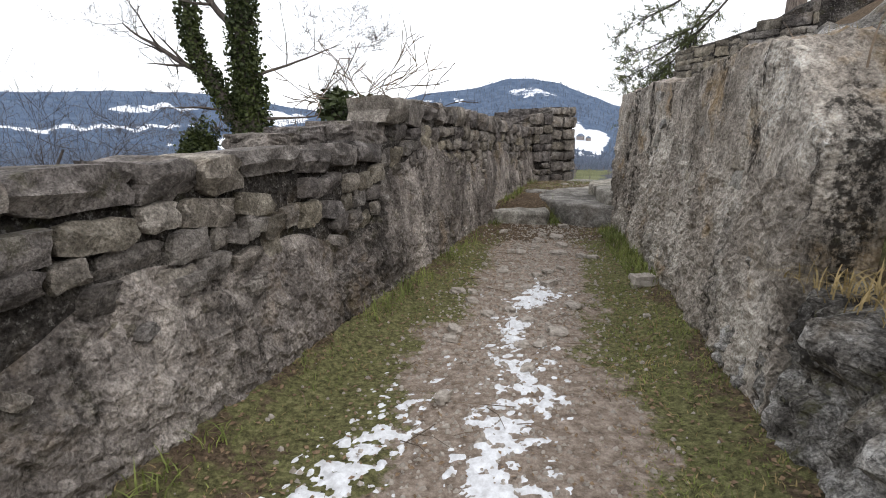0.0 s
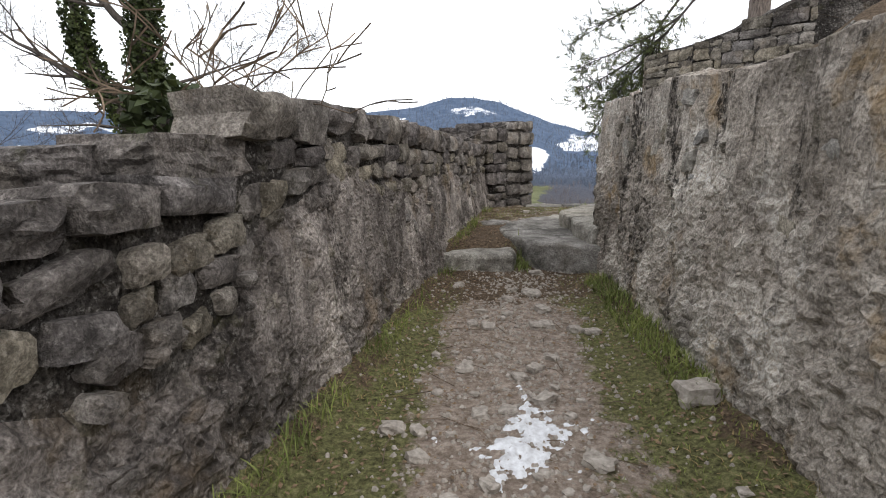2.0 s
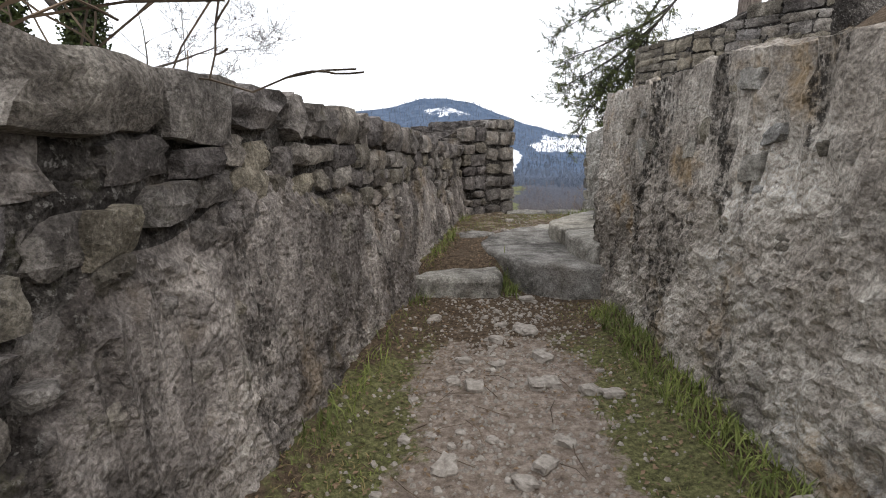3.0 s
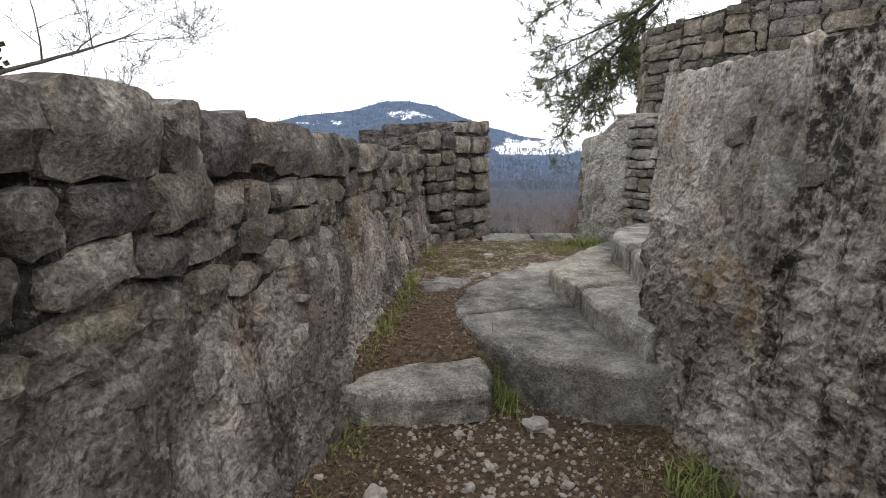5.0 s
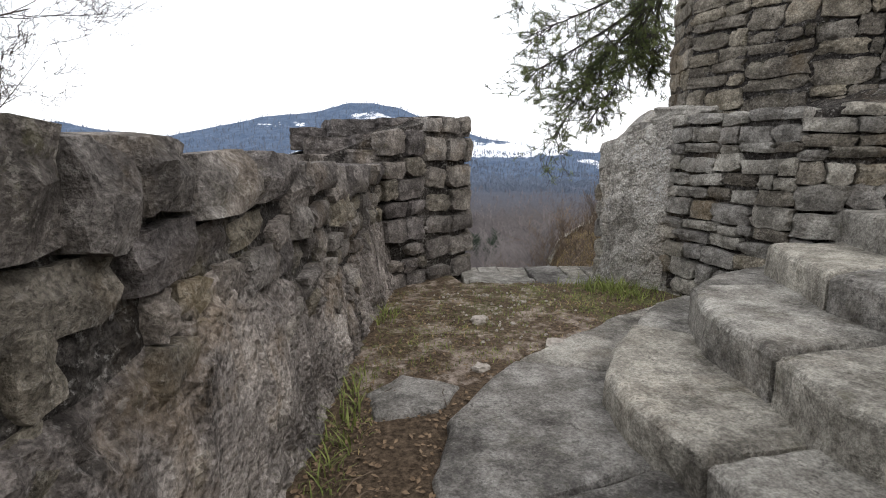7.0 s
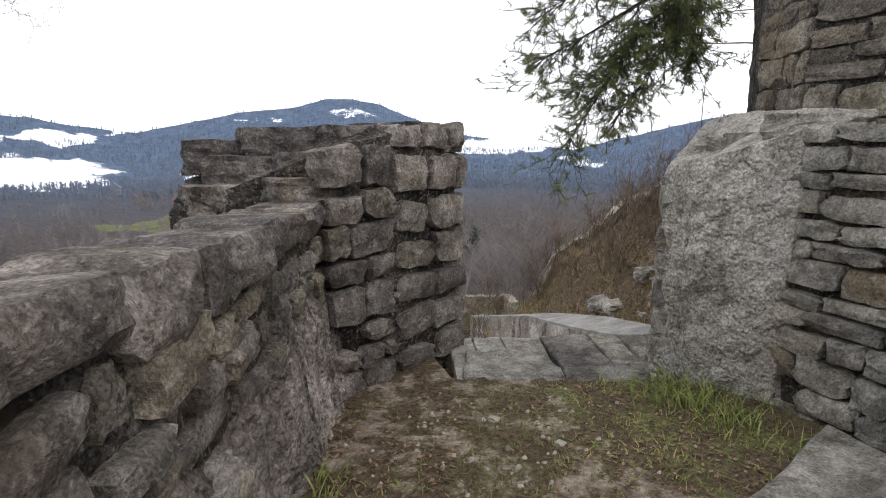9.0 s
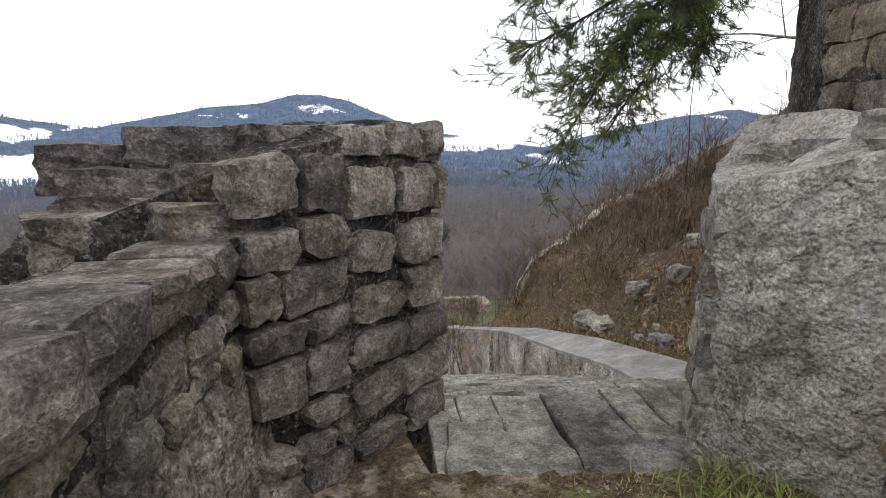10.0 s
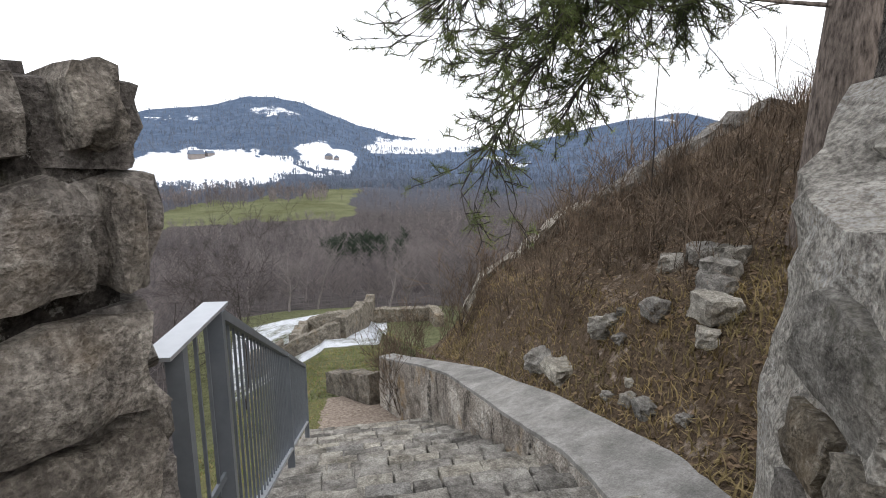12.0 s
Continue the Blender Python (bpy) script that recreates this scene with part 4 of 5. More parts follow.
build_ruins()
end_wall = tagged(new("end_wall"), "short low stone wall at the foot of the stair", "wall", kind="structure")
ruin_wall((6.85, 22.5), (6.45, 25.0), 0.75, 0.6, 0.4, 92, end_wall, STONE_WARM)
ridge = tagged(new("ridge_wall"), "low pale rubble wall running down the ridge", "wall", kind="structure")
ruin_wall(stair_xy(10.4, 2.6), stair_xy(9.6, 5.2), 0.3, 0.35, 0.5, 90, ridge, STONE_PALE, 0.2)
ruin_wall(stair_xy(9.6, 5.2), stair_xy(8.2, 9.6), 0.35, 0.2, 0.5, 91, ridge, STONE_PALE, 0.2)


# ---- trees and plants ----
def tube(verts, faces, pts, radii, sides=5):
    base = len(verts)
    n = len(pts)
    for i, (p, r) in enumerate(zip(pts, radii)):
        d = (pts[min(n - 1, i + 1)] - pts[max(0, i - 1)]).normalized()
        s = d.cross(Vector((0.31, 0.2, 0.93)))
        s = (s if s.length > 1e-3 else Vector((1, 0, 0))).normalized()
        t = d.cross(s)
        for k in range(sides):
            a = 2 * math.pi * k / sides
            verts.append(p + (s * math.cos(a) + t * math.sin(a)) * r)
    for i in range(n - 1):
        for k in range(sides):
            j = (k + 1) % sides
            faces.append((base + i * sides + k, base + i * sides + j, base + (i + 1) * sides + j, base + (i + 1) * sides + k))


def limb(verts, faces, rng, start, way, length, radius, depth, tips, bend=0.25, lift=0.0, sides=5, kids=(4, 6), spread=0.8):
    """A tapering crooked limb with side branches down to twigs; tips gathers points along the thin ends."""
    n = max(3, int(length / 0.35)) if depth > 0 else 3
    pts, p, d = [Vector(start)], Vector(start), Vector(way).normalized()
    for i in range(n):
        d = (d + Vector((rng.uniform(-1, 1), rng.uniform(-1, 1), rng.uniform(-1, 1) + lift)) * bend).normalized()
        p = p + d * (length / n)
        pts.append(p.copy())
    radii = [max(radius * (1 - 0.8 * i / n), 0.004) for i in range(n + 1)]
    tube(verts, faces, pts, radii, sides if radius > 0.03 else 3)
    if depth <= 1:
        tips += [pts[k] for k in range(max(1, n - 3), n + 1)]
    if depth > 0:
        for k in range(rng.randint(*kids)):
            i = rng.randint(max(1, n // 4), n)
            w = (pts[i] - pts[i - 1]).normalized()
            side = Vector((rng.uniform(-1, 1), rng.uniform(-1, 1), rng.uniform(-0.6, 1))).normalized()
            limb(verts, faces, rng, pts[i], w * (1 - spread * 0.5) + side * spread, length * rng.uniform(0.35, 0.62), radii[i] * 0.6, depth - 1, tips, bend, lift, sides, kids, spread)
    return pts


def leaves(name, centres, count, spread, size, mat, rng, parent=None):
    """Many small folded leaves about the centres."""
    verts, faces = [], []
    for _ in range(count):
        c = rng.choice(centres)
        r = spread if not isinstance(c, tuple) else c[1]
        c = c if not isinstance(c, tuple) else c[0]
        v = Vector((rng.gauss(0, 1), rng.gauss(0, 1), rng.gauss(0, 1)))
        p = c + v.normalized() * r * rng.uniform(0.55, 1.1)
        a = Vector((rng.uniform(-1, 1), rng.uniform(-1, 1), rng.uniform(-1, 0.6))).normalized() * size * rng.uniform(0.6, 1.3)
        b = a.cross(Vector((rng.uniform(-1, 1), rng.uniform(-1, 1), rng.uniform(-1, 1)))).normalized() * a.length * 0.5
        k = len(verts)
        lift = a.cross(b).normalized() * a.length * 0.15
        verts += [p, p + a * 0.5 + b + lift, p + a, p + a * 0.5 - b + lift]
        faces += [(k, k + 1, k + 2), (k, k + 2, k + 3)]
    ob = new(name, mesh_of(name, verts, faces, mat))
    return child(ob, parent) if parent else ob


def curve_points(ctrl, n):
    ctrl = [Vector(c) for c in ctrl]
    out = []
    for i in range(n + 1):
        f = i / n * (len(ctrl) - 1)
        k = min(int(f), len(ctrl) - 2)
        p0, p1, p2, p3 = ctrl[max(0, k - 1)], ctrl[k], ctrl[k + 1], ctrl[min(len(ctrl) - 1, k + 2)]
        t = f - k
        out.append(0.5 * ((2 * p1) + (p2 - p0) * t + (2 * p0 - 5 * p1 + 4 * p2 - p3) * t * t + (3 * p1 - p0 - 3 * p2 + p3) * t ** 3))
    return out


def ivy_tree():
    rng = random.Random(41)
    bx, by = -7.0, 20.0
    g = height_at(bx, by)
    ob = tagged(new("ivy_tree"), "bare deciduous tree with ivy climbing its forked trunk", "tree")
    ob.location = (bx, by, g)
    B = Vector((bx, by, 0))
    verts, faces, tips = [], [], []
    main = curve_points([B + Vector((0.3, 0, g - 0.3)), B + Vector((0.15, 0, 0.5)), B + Vector((-0.1, 0, 4)), B + Vector((0.1, 0.1, 8)), B + Vector((0.4, 0, 12))], 26)
    tube(verts, faces, main, [0.42 - 0.011 * i for i in range(27)], 9)
    fork = curve_points([B + Vector((0.1, 0, 0.4)), B + Vector((-0.8, -0.1, 2.2)), B + Vector((-1.75, -0.2, 4.2)), B + Vector((-2.0, 0, 6.0)), B + Vector((-2.6, 0, 8.5))], 18)
    tube(verts, faces, fork, [0.27 - 0.011 * i for i in range(19)], 7)
    limb(verts, faces, rng, fork[7], (-1.0, 0.1, 0.35), 3.4, 0.13, 4, tips, 0.16, 0.25)
    limb(verts, faces, rng, fork[12], (-0.5, 0.2, 0.9), 3.0, 0.1, 4, tips, 0.16, 0.25)
    limb(verts, faces, rng, main[14], (-1.0, -0.1, 0.75), 4.0, 0.15, 4, tips, 0.14, 0.2)
    limb(verts, faces, rng, main[11], (1.0, 0.1, 0.28), 3.8, 0.07, 4, tips, 0.16, 0.04, 5, (5, 7))
    limb(verts, faces, rng, main[8], (1.0, -0.3, 0.1), 3.6, 0.07, 4, tips, 0.15, 0.12)
    limb(verts, faces, rng, main[16], (1.0, 0.2, 0.45), 4.2, 0.14, 4, tips, 0.16, 0.0)
    limb(verts, faces, rng, main[20], (0.6, -0.2, 0.8), 4.0, 0.12, 4, tips, 0.16, 0.0)
    limb(verts, faces, rng, fork[4], (-1.0, -0.2, 0.1), 2.4, 0.05, 4, tips, 0.2, 0.1)
    child(new("trunk", mesh_of("trunk", [v - Vector((bx, by, g)) for v in verts], faces, BARK, True)), ob)
    cs = [(p, 0.74 - 0.012 * i) for i, p in enumerate(main) if i > 1] * 2 + [(p, 0.42) for i, p in enumerate(fork) if i < 13]
    cs += [(B + Vector((-1.9 + rng.uniform(-0.5, 0.5), -0.3, 0.3 + rng.uniform(-0.9, 1.0))), 0.55) for _ in range(10)]
    iv = leaves("ivy", [((c - Vector((bx, by, g))), r) for c, r in cs], 24000, 0.5, 0.13, IVY, rng)
    child(iv, ob)


ivy_tree()


def bare_tree(at, way, height, seed, name="bare_tree", mat=TWIG, radius=0.12, label="leafless deciduous tree with fine dark twigs"):
    rng = random.Random(seed)
    g = height_at(*at)
    verts, faces, tips = [], [], []
    limb(verts, faces, rng, (0, 0, -0.2), way, height, radius, 4, tips, 0.12, 0.12, 6, (5, 7), 0.75)
    ob = new(name, mesh_of(name, verts, faces, mat, True))
    ob.location = (at[0], at[1], g)
    return tagged(ob, label, "tree", "leafless trees below the wall")


bare_tree((-9.5, 11.0), (0.15, 0, 1), 7.0, 51, radius=0.13)
bare_tree((-12.5, 13.5), (0.2, 0.1, 1), 8.5, 52, radius=0.14)
bare_tree((-6.5, 14.0), (0.1, 0.0, 1), 3.6, 53, radius=0.05)
bare_tree((-4.4, 16.6), (0.5, 0.0, 0.8), 3.2, 54, radius=0.04)
bare_tree((4.6, 31.0), (0.1, 0.0, 1), 5.0, 56, radius=0.06)
bare_tree((2.6, 36.0), (0.0, 0.0, 1), 6.0, 57, radius=0.07)


PALE_TWIG = plain("pale_grey_twig", (0.12, 0.105, 0.1), (0.3, 0.27, 0.26), 9)
for k, (x, y, h) in enumerate(((11.5, 62, 6), (16, 70, 7), (21, 60, 6), (10, 84, 8), (25, 66, 6), (-3, 60, 6), (19, 92, 8), (29, 74, 7))):
    bare_tree((x, y), (0.05, 0.0, 1), h, 500 + k, mat=PALE_TWIG, radius=0.12, label="pale leafless tree in the wooded valley")


def pine():
    """A pine beside the tower; one drooping limb reaches over the stair."""
    rng = random.Random(61)
    bx, by = 9.0, 14.75
    g = height_at(bx, by)
    O = Vector((bx, by, g))
    ob = tagged(new("pine_tree"), "pine with thick plated bark and a drooping needled limb", "tree")
    ob.location = O
    verts, faces = [], []
    top = 9.0
    trunk = curve_points([O + Vector((0, 0, -0.4)), O + Vector((0.02, 0, 1.2)), O + Vector((0.1, 0, 4)), O + Vector((0.1, 0.1, top))], 24)
    tube(verts, faces, trunk, [0.36 - 0.05 * min(1, i / 4) - 0.005 * i for i in range(25)], 16)
    verts2, faces2, ends = [], [], []

    def near(c):
        """The limbs leave the trunk high up and hang towards the stair."""
        d = Vector(c) - Vector((3.23, 11.69, 1.73))
        return Vector(c) if c[:2] == (9.0, 14.75) else Vector((3.23, 11.69, 1.73)) + Matrix.Rotation(radians(-3.5), 3, "Z") @ d * 0.64


    def spray(ctrl, r, count, size):
        size *= 0.66
        pts = curve_points([near(c) for c in ctrl], 26)
        tube(verts2, faces2, pts, [max(0.007, r * (1 - 0.035 * i)) for i in range(27)], 5)
        for k in range(count):
            i = rng.randint(4, 26)
            d = (pts[min(26, i + 1)] - pts[i - 1]).normalized()
            w = (d * 0.75 + Vector((rng.uniform(-0.9, 0.9), rng.uniform(-0.9, 0.9), rng.uniform(-0.9, 0.45)))).normalized()
            tip = []
            limb(verts2, faces2, rng, pts[i], w, size * rng.uniform(0.5, 1.1), 0.008, 2, tip, 0.2, -0.1, 3, (2, 3), 0.6)
            ends.extend(tip)
    spray([(9.0, 14.75, 6.6), (8.3, 15.3, 5.5), (7.6, 15.85, 4.5), (7.0, 16.4, 3.6), (6.55, 16.75, 2.7), (6.0, 17.0, 1.75)], 0.035, 120, 0.78)
    spray([(8.0, 15.5, 5.05), (7.2, 16.2, 4.3), (6.4, 16.9, 3.75), (5.7, 17.4, 3.35)], 0.035, 60, 0.8)
    spray([(8.3, 15.3, 5.5), (7.4, 15.5, 4.9), (6.5, 16.2, 4.5), (5.5, 17.0, 4.1)], 0.035, 70, 0.8)
    spray([(7.8, 15.7, 4.7), (8.0, 16.2, 4.0), (8.2, 16.5, 3.4)], 0.03, 60, 0.62)
    spray([(9.0, 14.75, 7.2), (8.2, 15.9, 5.8), (7.9, 16.6, 4.7), (8.5, 17.2, 3.9)], 0.04, 70, 0.65)
    spray([(7.7, 15.8, 4.6), (7.45, 16.1, 3.7), (7.2, 16.4, 2.9), (6.9, 16.7, 2.3)], 0.025, 70, 0.6)
    spray([(7.3, 16.1, 4.0), (6.6, 16.5, 3.3), (6.2, 16.9, 2.75)], 0.022, 60, 0.55)
    limb(verts, faces, rng, (8.8, 14.85, 3.0), (-0.6, 0.75, 0.1), 1.5, 0.028, 3, [], 0.16, 0.05, 4, (3, 5), 0.7)
    limb(verts, faces, rng, (8.8, 14.85, 3.5), (-0.6, 0.75, 0.25), 1.3, 0.022, 3, [], 0.16, 0.05, 4, (3, 5), 0.7)
    spray([(9.0, 14.75, 7.2), (7.4, 15.6, 6.3), (6.2, 16.3, 5.6), (5.2, 16.9, 5.0)], 0.04, 60, 0.7)
    child(new("trunk", mesh_of("trunk", [v - O for v in verts], faces, PINE_BARK, True)), ob)
    child(new("limb", mesh_of("limb", [v - O for v in verts2], faces2, TWIG, True)), ob)
    nv, nf = [], []
    for p in ends:
        ax = Vector((rng.uniform(-1, 1), rng.uniform(-1, 1), rng.uniform(-0.5, 0.9))).normalized()
        if rng.random() > 0.55:
            continue
        for _ in range(24):
            w = (ax * 0.9 + Vector((rng.uniform(-1, 1), rng.uniform(-1, 1), rng.uniform(-1, 1)))).normalized()
            L = rng.uniform(0.045, 0.075)
            s = w.cross(Vector((rng.uniform(-1, 1), rng.uniform(-1, 1), rng.uniform(-1, 1)))).normalized() * 0.0013
            q = p + ax * rng.uniform(-0.04, 0.03) - O
            k = len(nv)
            nv += [q - s, q + s, q + w * L]
            nf.append((k, k + 1, k + 2))
    child(tagged(new("needles", mesh_of("needles", nv, nf, NEEDLE)), kind="stuff"), ob)


pine()


def blades(name, places, height, width, mat, rng, label, lean=0.5, segs=2, kind="stuff", category="grass"):
    """Thin curved blades or stems at the given places (x, y, z, tallness)."""
    verts, faces = [], []
    for x, y, z, tall in places:
        h = height * tall * rng.uniform(0.5, 1.3)
        a = rng.uniform(0, 2 * math.pi)
        d = Vector((math.cos(a), math.sin(a), 0))
        s = Vector((-d.y, d.x, 0)) * width * rng.uniform(0.6, 1.3)
        l = lean * rng.uniform(0.1, 1.3)
        p = Vector((x, y, z - 0.01))
        k = len(verts)
        for i in range(segs):
            f = i / segs
            c = p + Vector((0, 0, h * f * (1 - 0.35 * l * f))) + d * h * l * f * f
            verts += [c - s * (1 - 0.6 * f), c + s * (1 - 0.6 * f)]
        verts.append(p + Vector((0, 0, h * max(0.1, 1 - 0.35 * l))) + d * h * l)
        for i in range(segs - 1):
            b = k + 2 * i
            faces.append((b, b + 1, b + 3, b + 2))
        faces.append((k + 2 * segs - 2, k + 2 * segs - 1, k + 2 * segs))
    return tagged(new(name, mesh_of(name, verts, faces, mat)), label, category, kind=kind)


def scatter(rng, n, x0, x1, y0, y1, chance):
    xs, ys = np.array([rng.uniform(x0, x1) for _ in range(n)]), np.array([rng.uniform(y0, y1) for _ in range(n)])
    zs, c = full_height(xs, ys), chance(xs, ys)
    return [(x, y, z, 0.5 + 0.7 * k) for x, y, z, k in zip(xs, ys, zs, c) if rng.random() < k]


def turf_chance(x, y):
    mid = 0.5 * (left_face(y) + right_face(y)) + 0.02
    half = 0.5 * (right_face(y) - left_face(y))
    t = (x - mid) / half
    k = np.where(t > 0, smooth01((t - 0.28) / 0.35), 0.8 * smooth01((-t - 0.42) / 0.3)) * (np.abs(t) < 1.0)
    k = np.where(y > 7.6, 0.0, k)
    k = np.where((y > 10.2) & (y < 12.3 - 0.39 * (x - 2.95)) & (x > left_face(y) + 0.12) & (x < 4.2), np.where(x > 3.4, 0.95, 0.55), k)
    k = np.where((y > 7.6) & (y < 10.2) & (x > left_face(y)) & (x < left_face(y) + 0.3), 0.6, k)
    return np.clip(k * (0.55 + 0.8 * fbm(x, y, 31, 4, 1.8)), 0, 1)


rng = random.Random(71)
blades("turf", scatter(rng, 150000, -1.8, 4.3, 0.6, 12.3, turf_chance), 0.05, 0.0036, GRASS, rng, "short patchy winter turf beside the path", 0.9)
blades("dry_turf", scatter(rng, 70000, -1.8, 4.3, 0.6, 12.3, lambda x, y: turf_chance(x, y) * 0.8), 0.06, 0.0036, DRYGRASS, rng, "dead straw-coloured grass in the turf", 1.3)


def mound_chance(x, y):
    a, b = stair_frame(x, y)
    return np.where((b > 2.0) & (a > 0.6) & (a < 11) & (b < 9.5), 0.7 - 0.62 * smooth01((b - 2.6) / 1.0) * smooth01((a - 2.6) / 2.0), 0) * (0.7 + 0.6 * fbm(x, y, 33, 3, 0.8))


def bush_chance(x, y):
    a, b = stair_frame(x, y)
    k = smooth01((b - 2.4) / 1.2) * smooth01((a - 2.6) / 2.0)
    return np.where((a < 11.5) & (b < 9.5), k, 0) * (0.65 + 0.8 * fbm(x, y, 34, 3, 0.9))


blades("mound_grass", scatter(rng, 70000, 5, 12.5, 12.5, 23, mound_chance), 0.16, 0.008, DRYGRASS, rng, "dry ochre grass on the mound", 1.2)
blades("dead_stems", scatter(rng, 22000, 5, 14, 12, 24, bush_chance), 0.5, 0.0065, STEM, rng, "tangle of dead brown stems and brambles on the mound", 1.3, 4, category="bramble")
blades("upright_shoots", scatter(rng, 2600, 5, 14, 12, 24, lambda x, y: bush_chance(x, y) * 0.9), 0.95, 0.0045, STEM, rng, "upright leafless shoots of young shrubs", 0.25, 4, category="shrub")


blades("brambles", scatter(rng, 4200, 5, 14, 12, 24, lambda x, y: bush_chance(x, y) * 0.9), 1.0, 0.006, STEM, rng, "pale arching bramble canes over the mound", 2.2, 6, category="bramble")


def lawn_chance(x, y):
    a, b = stair_frame(x, y)
    return np.where((a > 7.2) & (b < 1.9) & (b > -4) & ((a > 12.5) | (np.abs(b - 0.35) > 0.95)), 0.8, 0.0) * (0.8 + 0.4 * fbm(x, y, 35, 3, 0.6))


blades("lawn", scatter(rng, 26000, 2, 12, 18, 34, lawn_chance), 0.1, 0.009, GRASS, rng, "rough winter grass on the slope below the stair", 1.0)
blades("lawn_straw", scatter(rng, 14000, 2, 12, 18, 34, lawn_chance), 0.12, 0.008, DRYGRASS, rng, "straw-coloured grass on the slope below the stair", 1.2)


def shrub(at, height, seed, mat=STEM):
    rng = random.Random(seed)
    verts, faces, tips = [], [], []
    for _ in range(9):
        limb(verts, faces, rng, (rng.uniform(-0.15, 0.15), rng.uniform(-0.15, 0.15), -0.05), (rng.uniform(-0.5, 0.5), rng.uniform(-0.5, 0.5), 1), height * rng.uniform(0.6, 1.0), 0.011, 2, tips, 0.13, 0.1, 3, (3, 4), 0.5)
    ob = new("shrub", mesh_of("shrub", verts, faces, mat))
    ob.location = (at[0], at[1], height_at(*at))
    return tagged(ob, "leafless reddish-brown shrub on the slope", "shrub", "shrubs on the mound")


rng = random.Random(77)
for k in range(26):
    a, b = rng.uniform(4.0, 10.8), rng.uniform(2.4, 6.5)
    shrub(stair_xy(a, b), rng.uniform(0.6, 1.3), 300 + k)
for k in range(14):
    shrub(stair_xy(rng.uniform(9, 16), rng.uniform(0.9, 2.6)), rng.uniform(0.9, 1.8), 340 + k)
pole_xy = stair_xy(7.4, 5.2)
part_v, part_f = [], []
tube(part_v, part_f, curve_points([(0, 0, -0.2), (0.03, 0, 0.9), (-0.02, 0, 1.7), (0.03, 0.02, 2.5)], 8), [0.016, 0.015, 0.014, 0.013, 0.012, 0.011, 0.01, 0.008, 0.006], 5)
sapling = tagged(new("sapling", mesh_of("sapling", part_v, part_f, TWIG)), "single tall bare sapling on the mound", "tree")
sapling.location = (*pole_xy, height_at(*pole_xy))

# rocks on the mound beside the coping
for k, (x, y, sx, sy, sz, t) in enumerate(((7.35, 17.1, 0.42, 0.34, 0.26, 20), (7.13, 16.45, 0.5, 0.32, 0.2, 75), (7.45, 16.08, 0.34, 0.26, 0.24, 10), (7.51, 15.44, 0.26, 0.22, 0.24, 75), (8.39, 16.02, 0.4, 0.3, 0.22, 30), (8.45, 15.66, 0.4, 0.32, 0.24, 50), (7.32, 15.69, 0.16, 0.12, 0.1, 0), (6.79, 15.05, 0.16, 0.12, 0.12, 15), (6.71, 14.78, 0.24, 0.16, 0.14, 60), (6.84, 15.36, 0.12, 0.1, 0.08, 80), (7.97, 15.09, 0.42, 0.34, 0.3, 25), (7.48, 14.76, 0.4, 0.32, 0.26, 70), (7.23, 14.62, 0.2, 0.18, 0.16, 40), (8.31, 15.22, 0.34, 0.26, 0.26, 5), (6.62, 14.3, 0.12, 0.1, 0.08, 5), (7.75, 14.95, 0.3, 0.26, 0.24, 95), (7.6, 16.0, 0.12, 0.1, 0.1, 35), (6.95, 15.2, 0.1, 0.08, 0.07, 45))):
    ob = boulder("rock", STONE_PALE, (x, y, height_at(x, y) + sz * 0.28), (sx, sy, sz), 200 + k, t, 0.3, 5)
    tagged(ob, "loose pale limestone block on the mound", "rock", "loose rocks on the mound")


# ---- path clutter ----
rng = random.Random(81)
PEBBLES = [boulder("pebble", PEBBLE, (0, 0, -50), (1, 1, 1), 400 + k, 0, 0.35, 3).data for k in range(6)]
for ob in [o for o in bpy.data.objects if o.name.startswith("pebble")]:
    bpy.data.objects.remove(ob)
verts = []
for k in range(140):
    y = rng.uniform(3.0, 8.0) if k < 130 else rng.uniform(10.0, 11.9)
    mid = 0.5 * (left_face(y) + right_face(y)) if y < 8 else left_face(y) + 1.1
    x = mid - 0.12 + rng.gauss(0, 0.36)
    size = rng.choice((0.03, 0.04, 0.05, 0.06, 0.1, 0.13))
    ob = new("path_stone", rng.choice(PEBBLES))
    ob.matrix_basis = pose(x, y, height_at(x, y) + size * 0.08, rng.uniform(-10, 10), rng.uniform(-10, 10), rng.uniform(0, 360)) @ Matrix.Diagonal((size, size * rng.uniform(0.6, 0.9), size * 0.45, 1))
    tagged(ob, "small pale stone half sunk in the earth path", "stone", "stones in the path")
for k, (x, y, size) in enumerate(((1.8, 4.6, 0.22), (0.0, 2.6, 0.1))):
    ob = new("path_stone", PEBBLES[k % 6])
    ob.matrix_basis = pose(x, y, height_at(x, y) + 0.03, 0, 0, 60 * k) @ Matrix.Diagonal((size, size * 0.7, size * 0.55, 1))
    tagged(ob, "small pale stone half sunk in the earth path", "stone", "stones in the path")


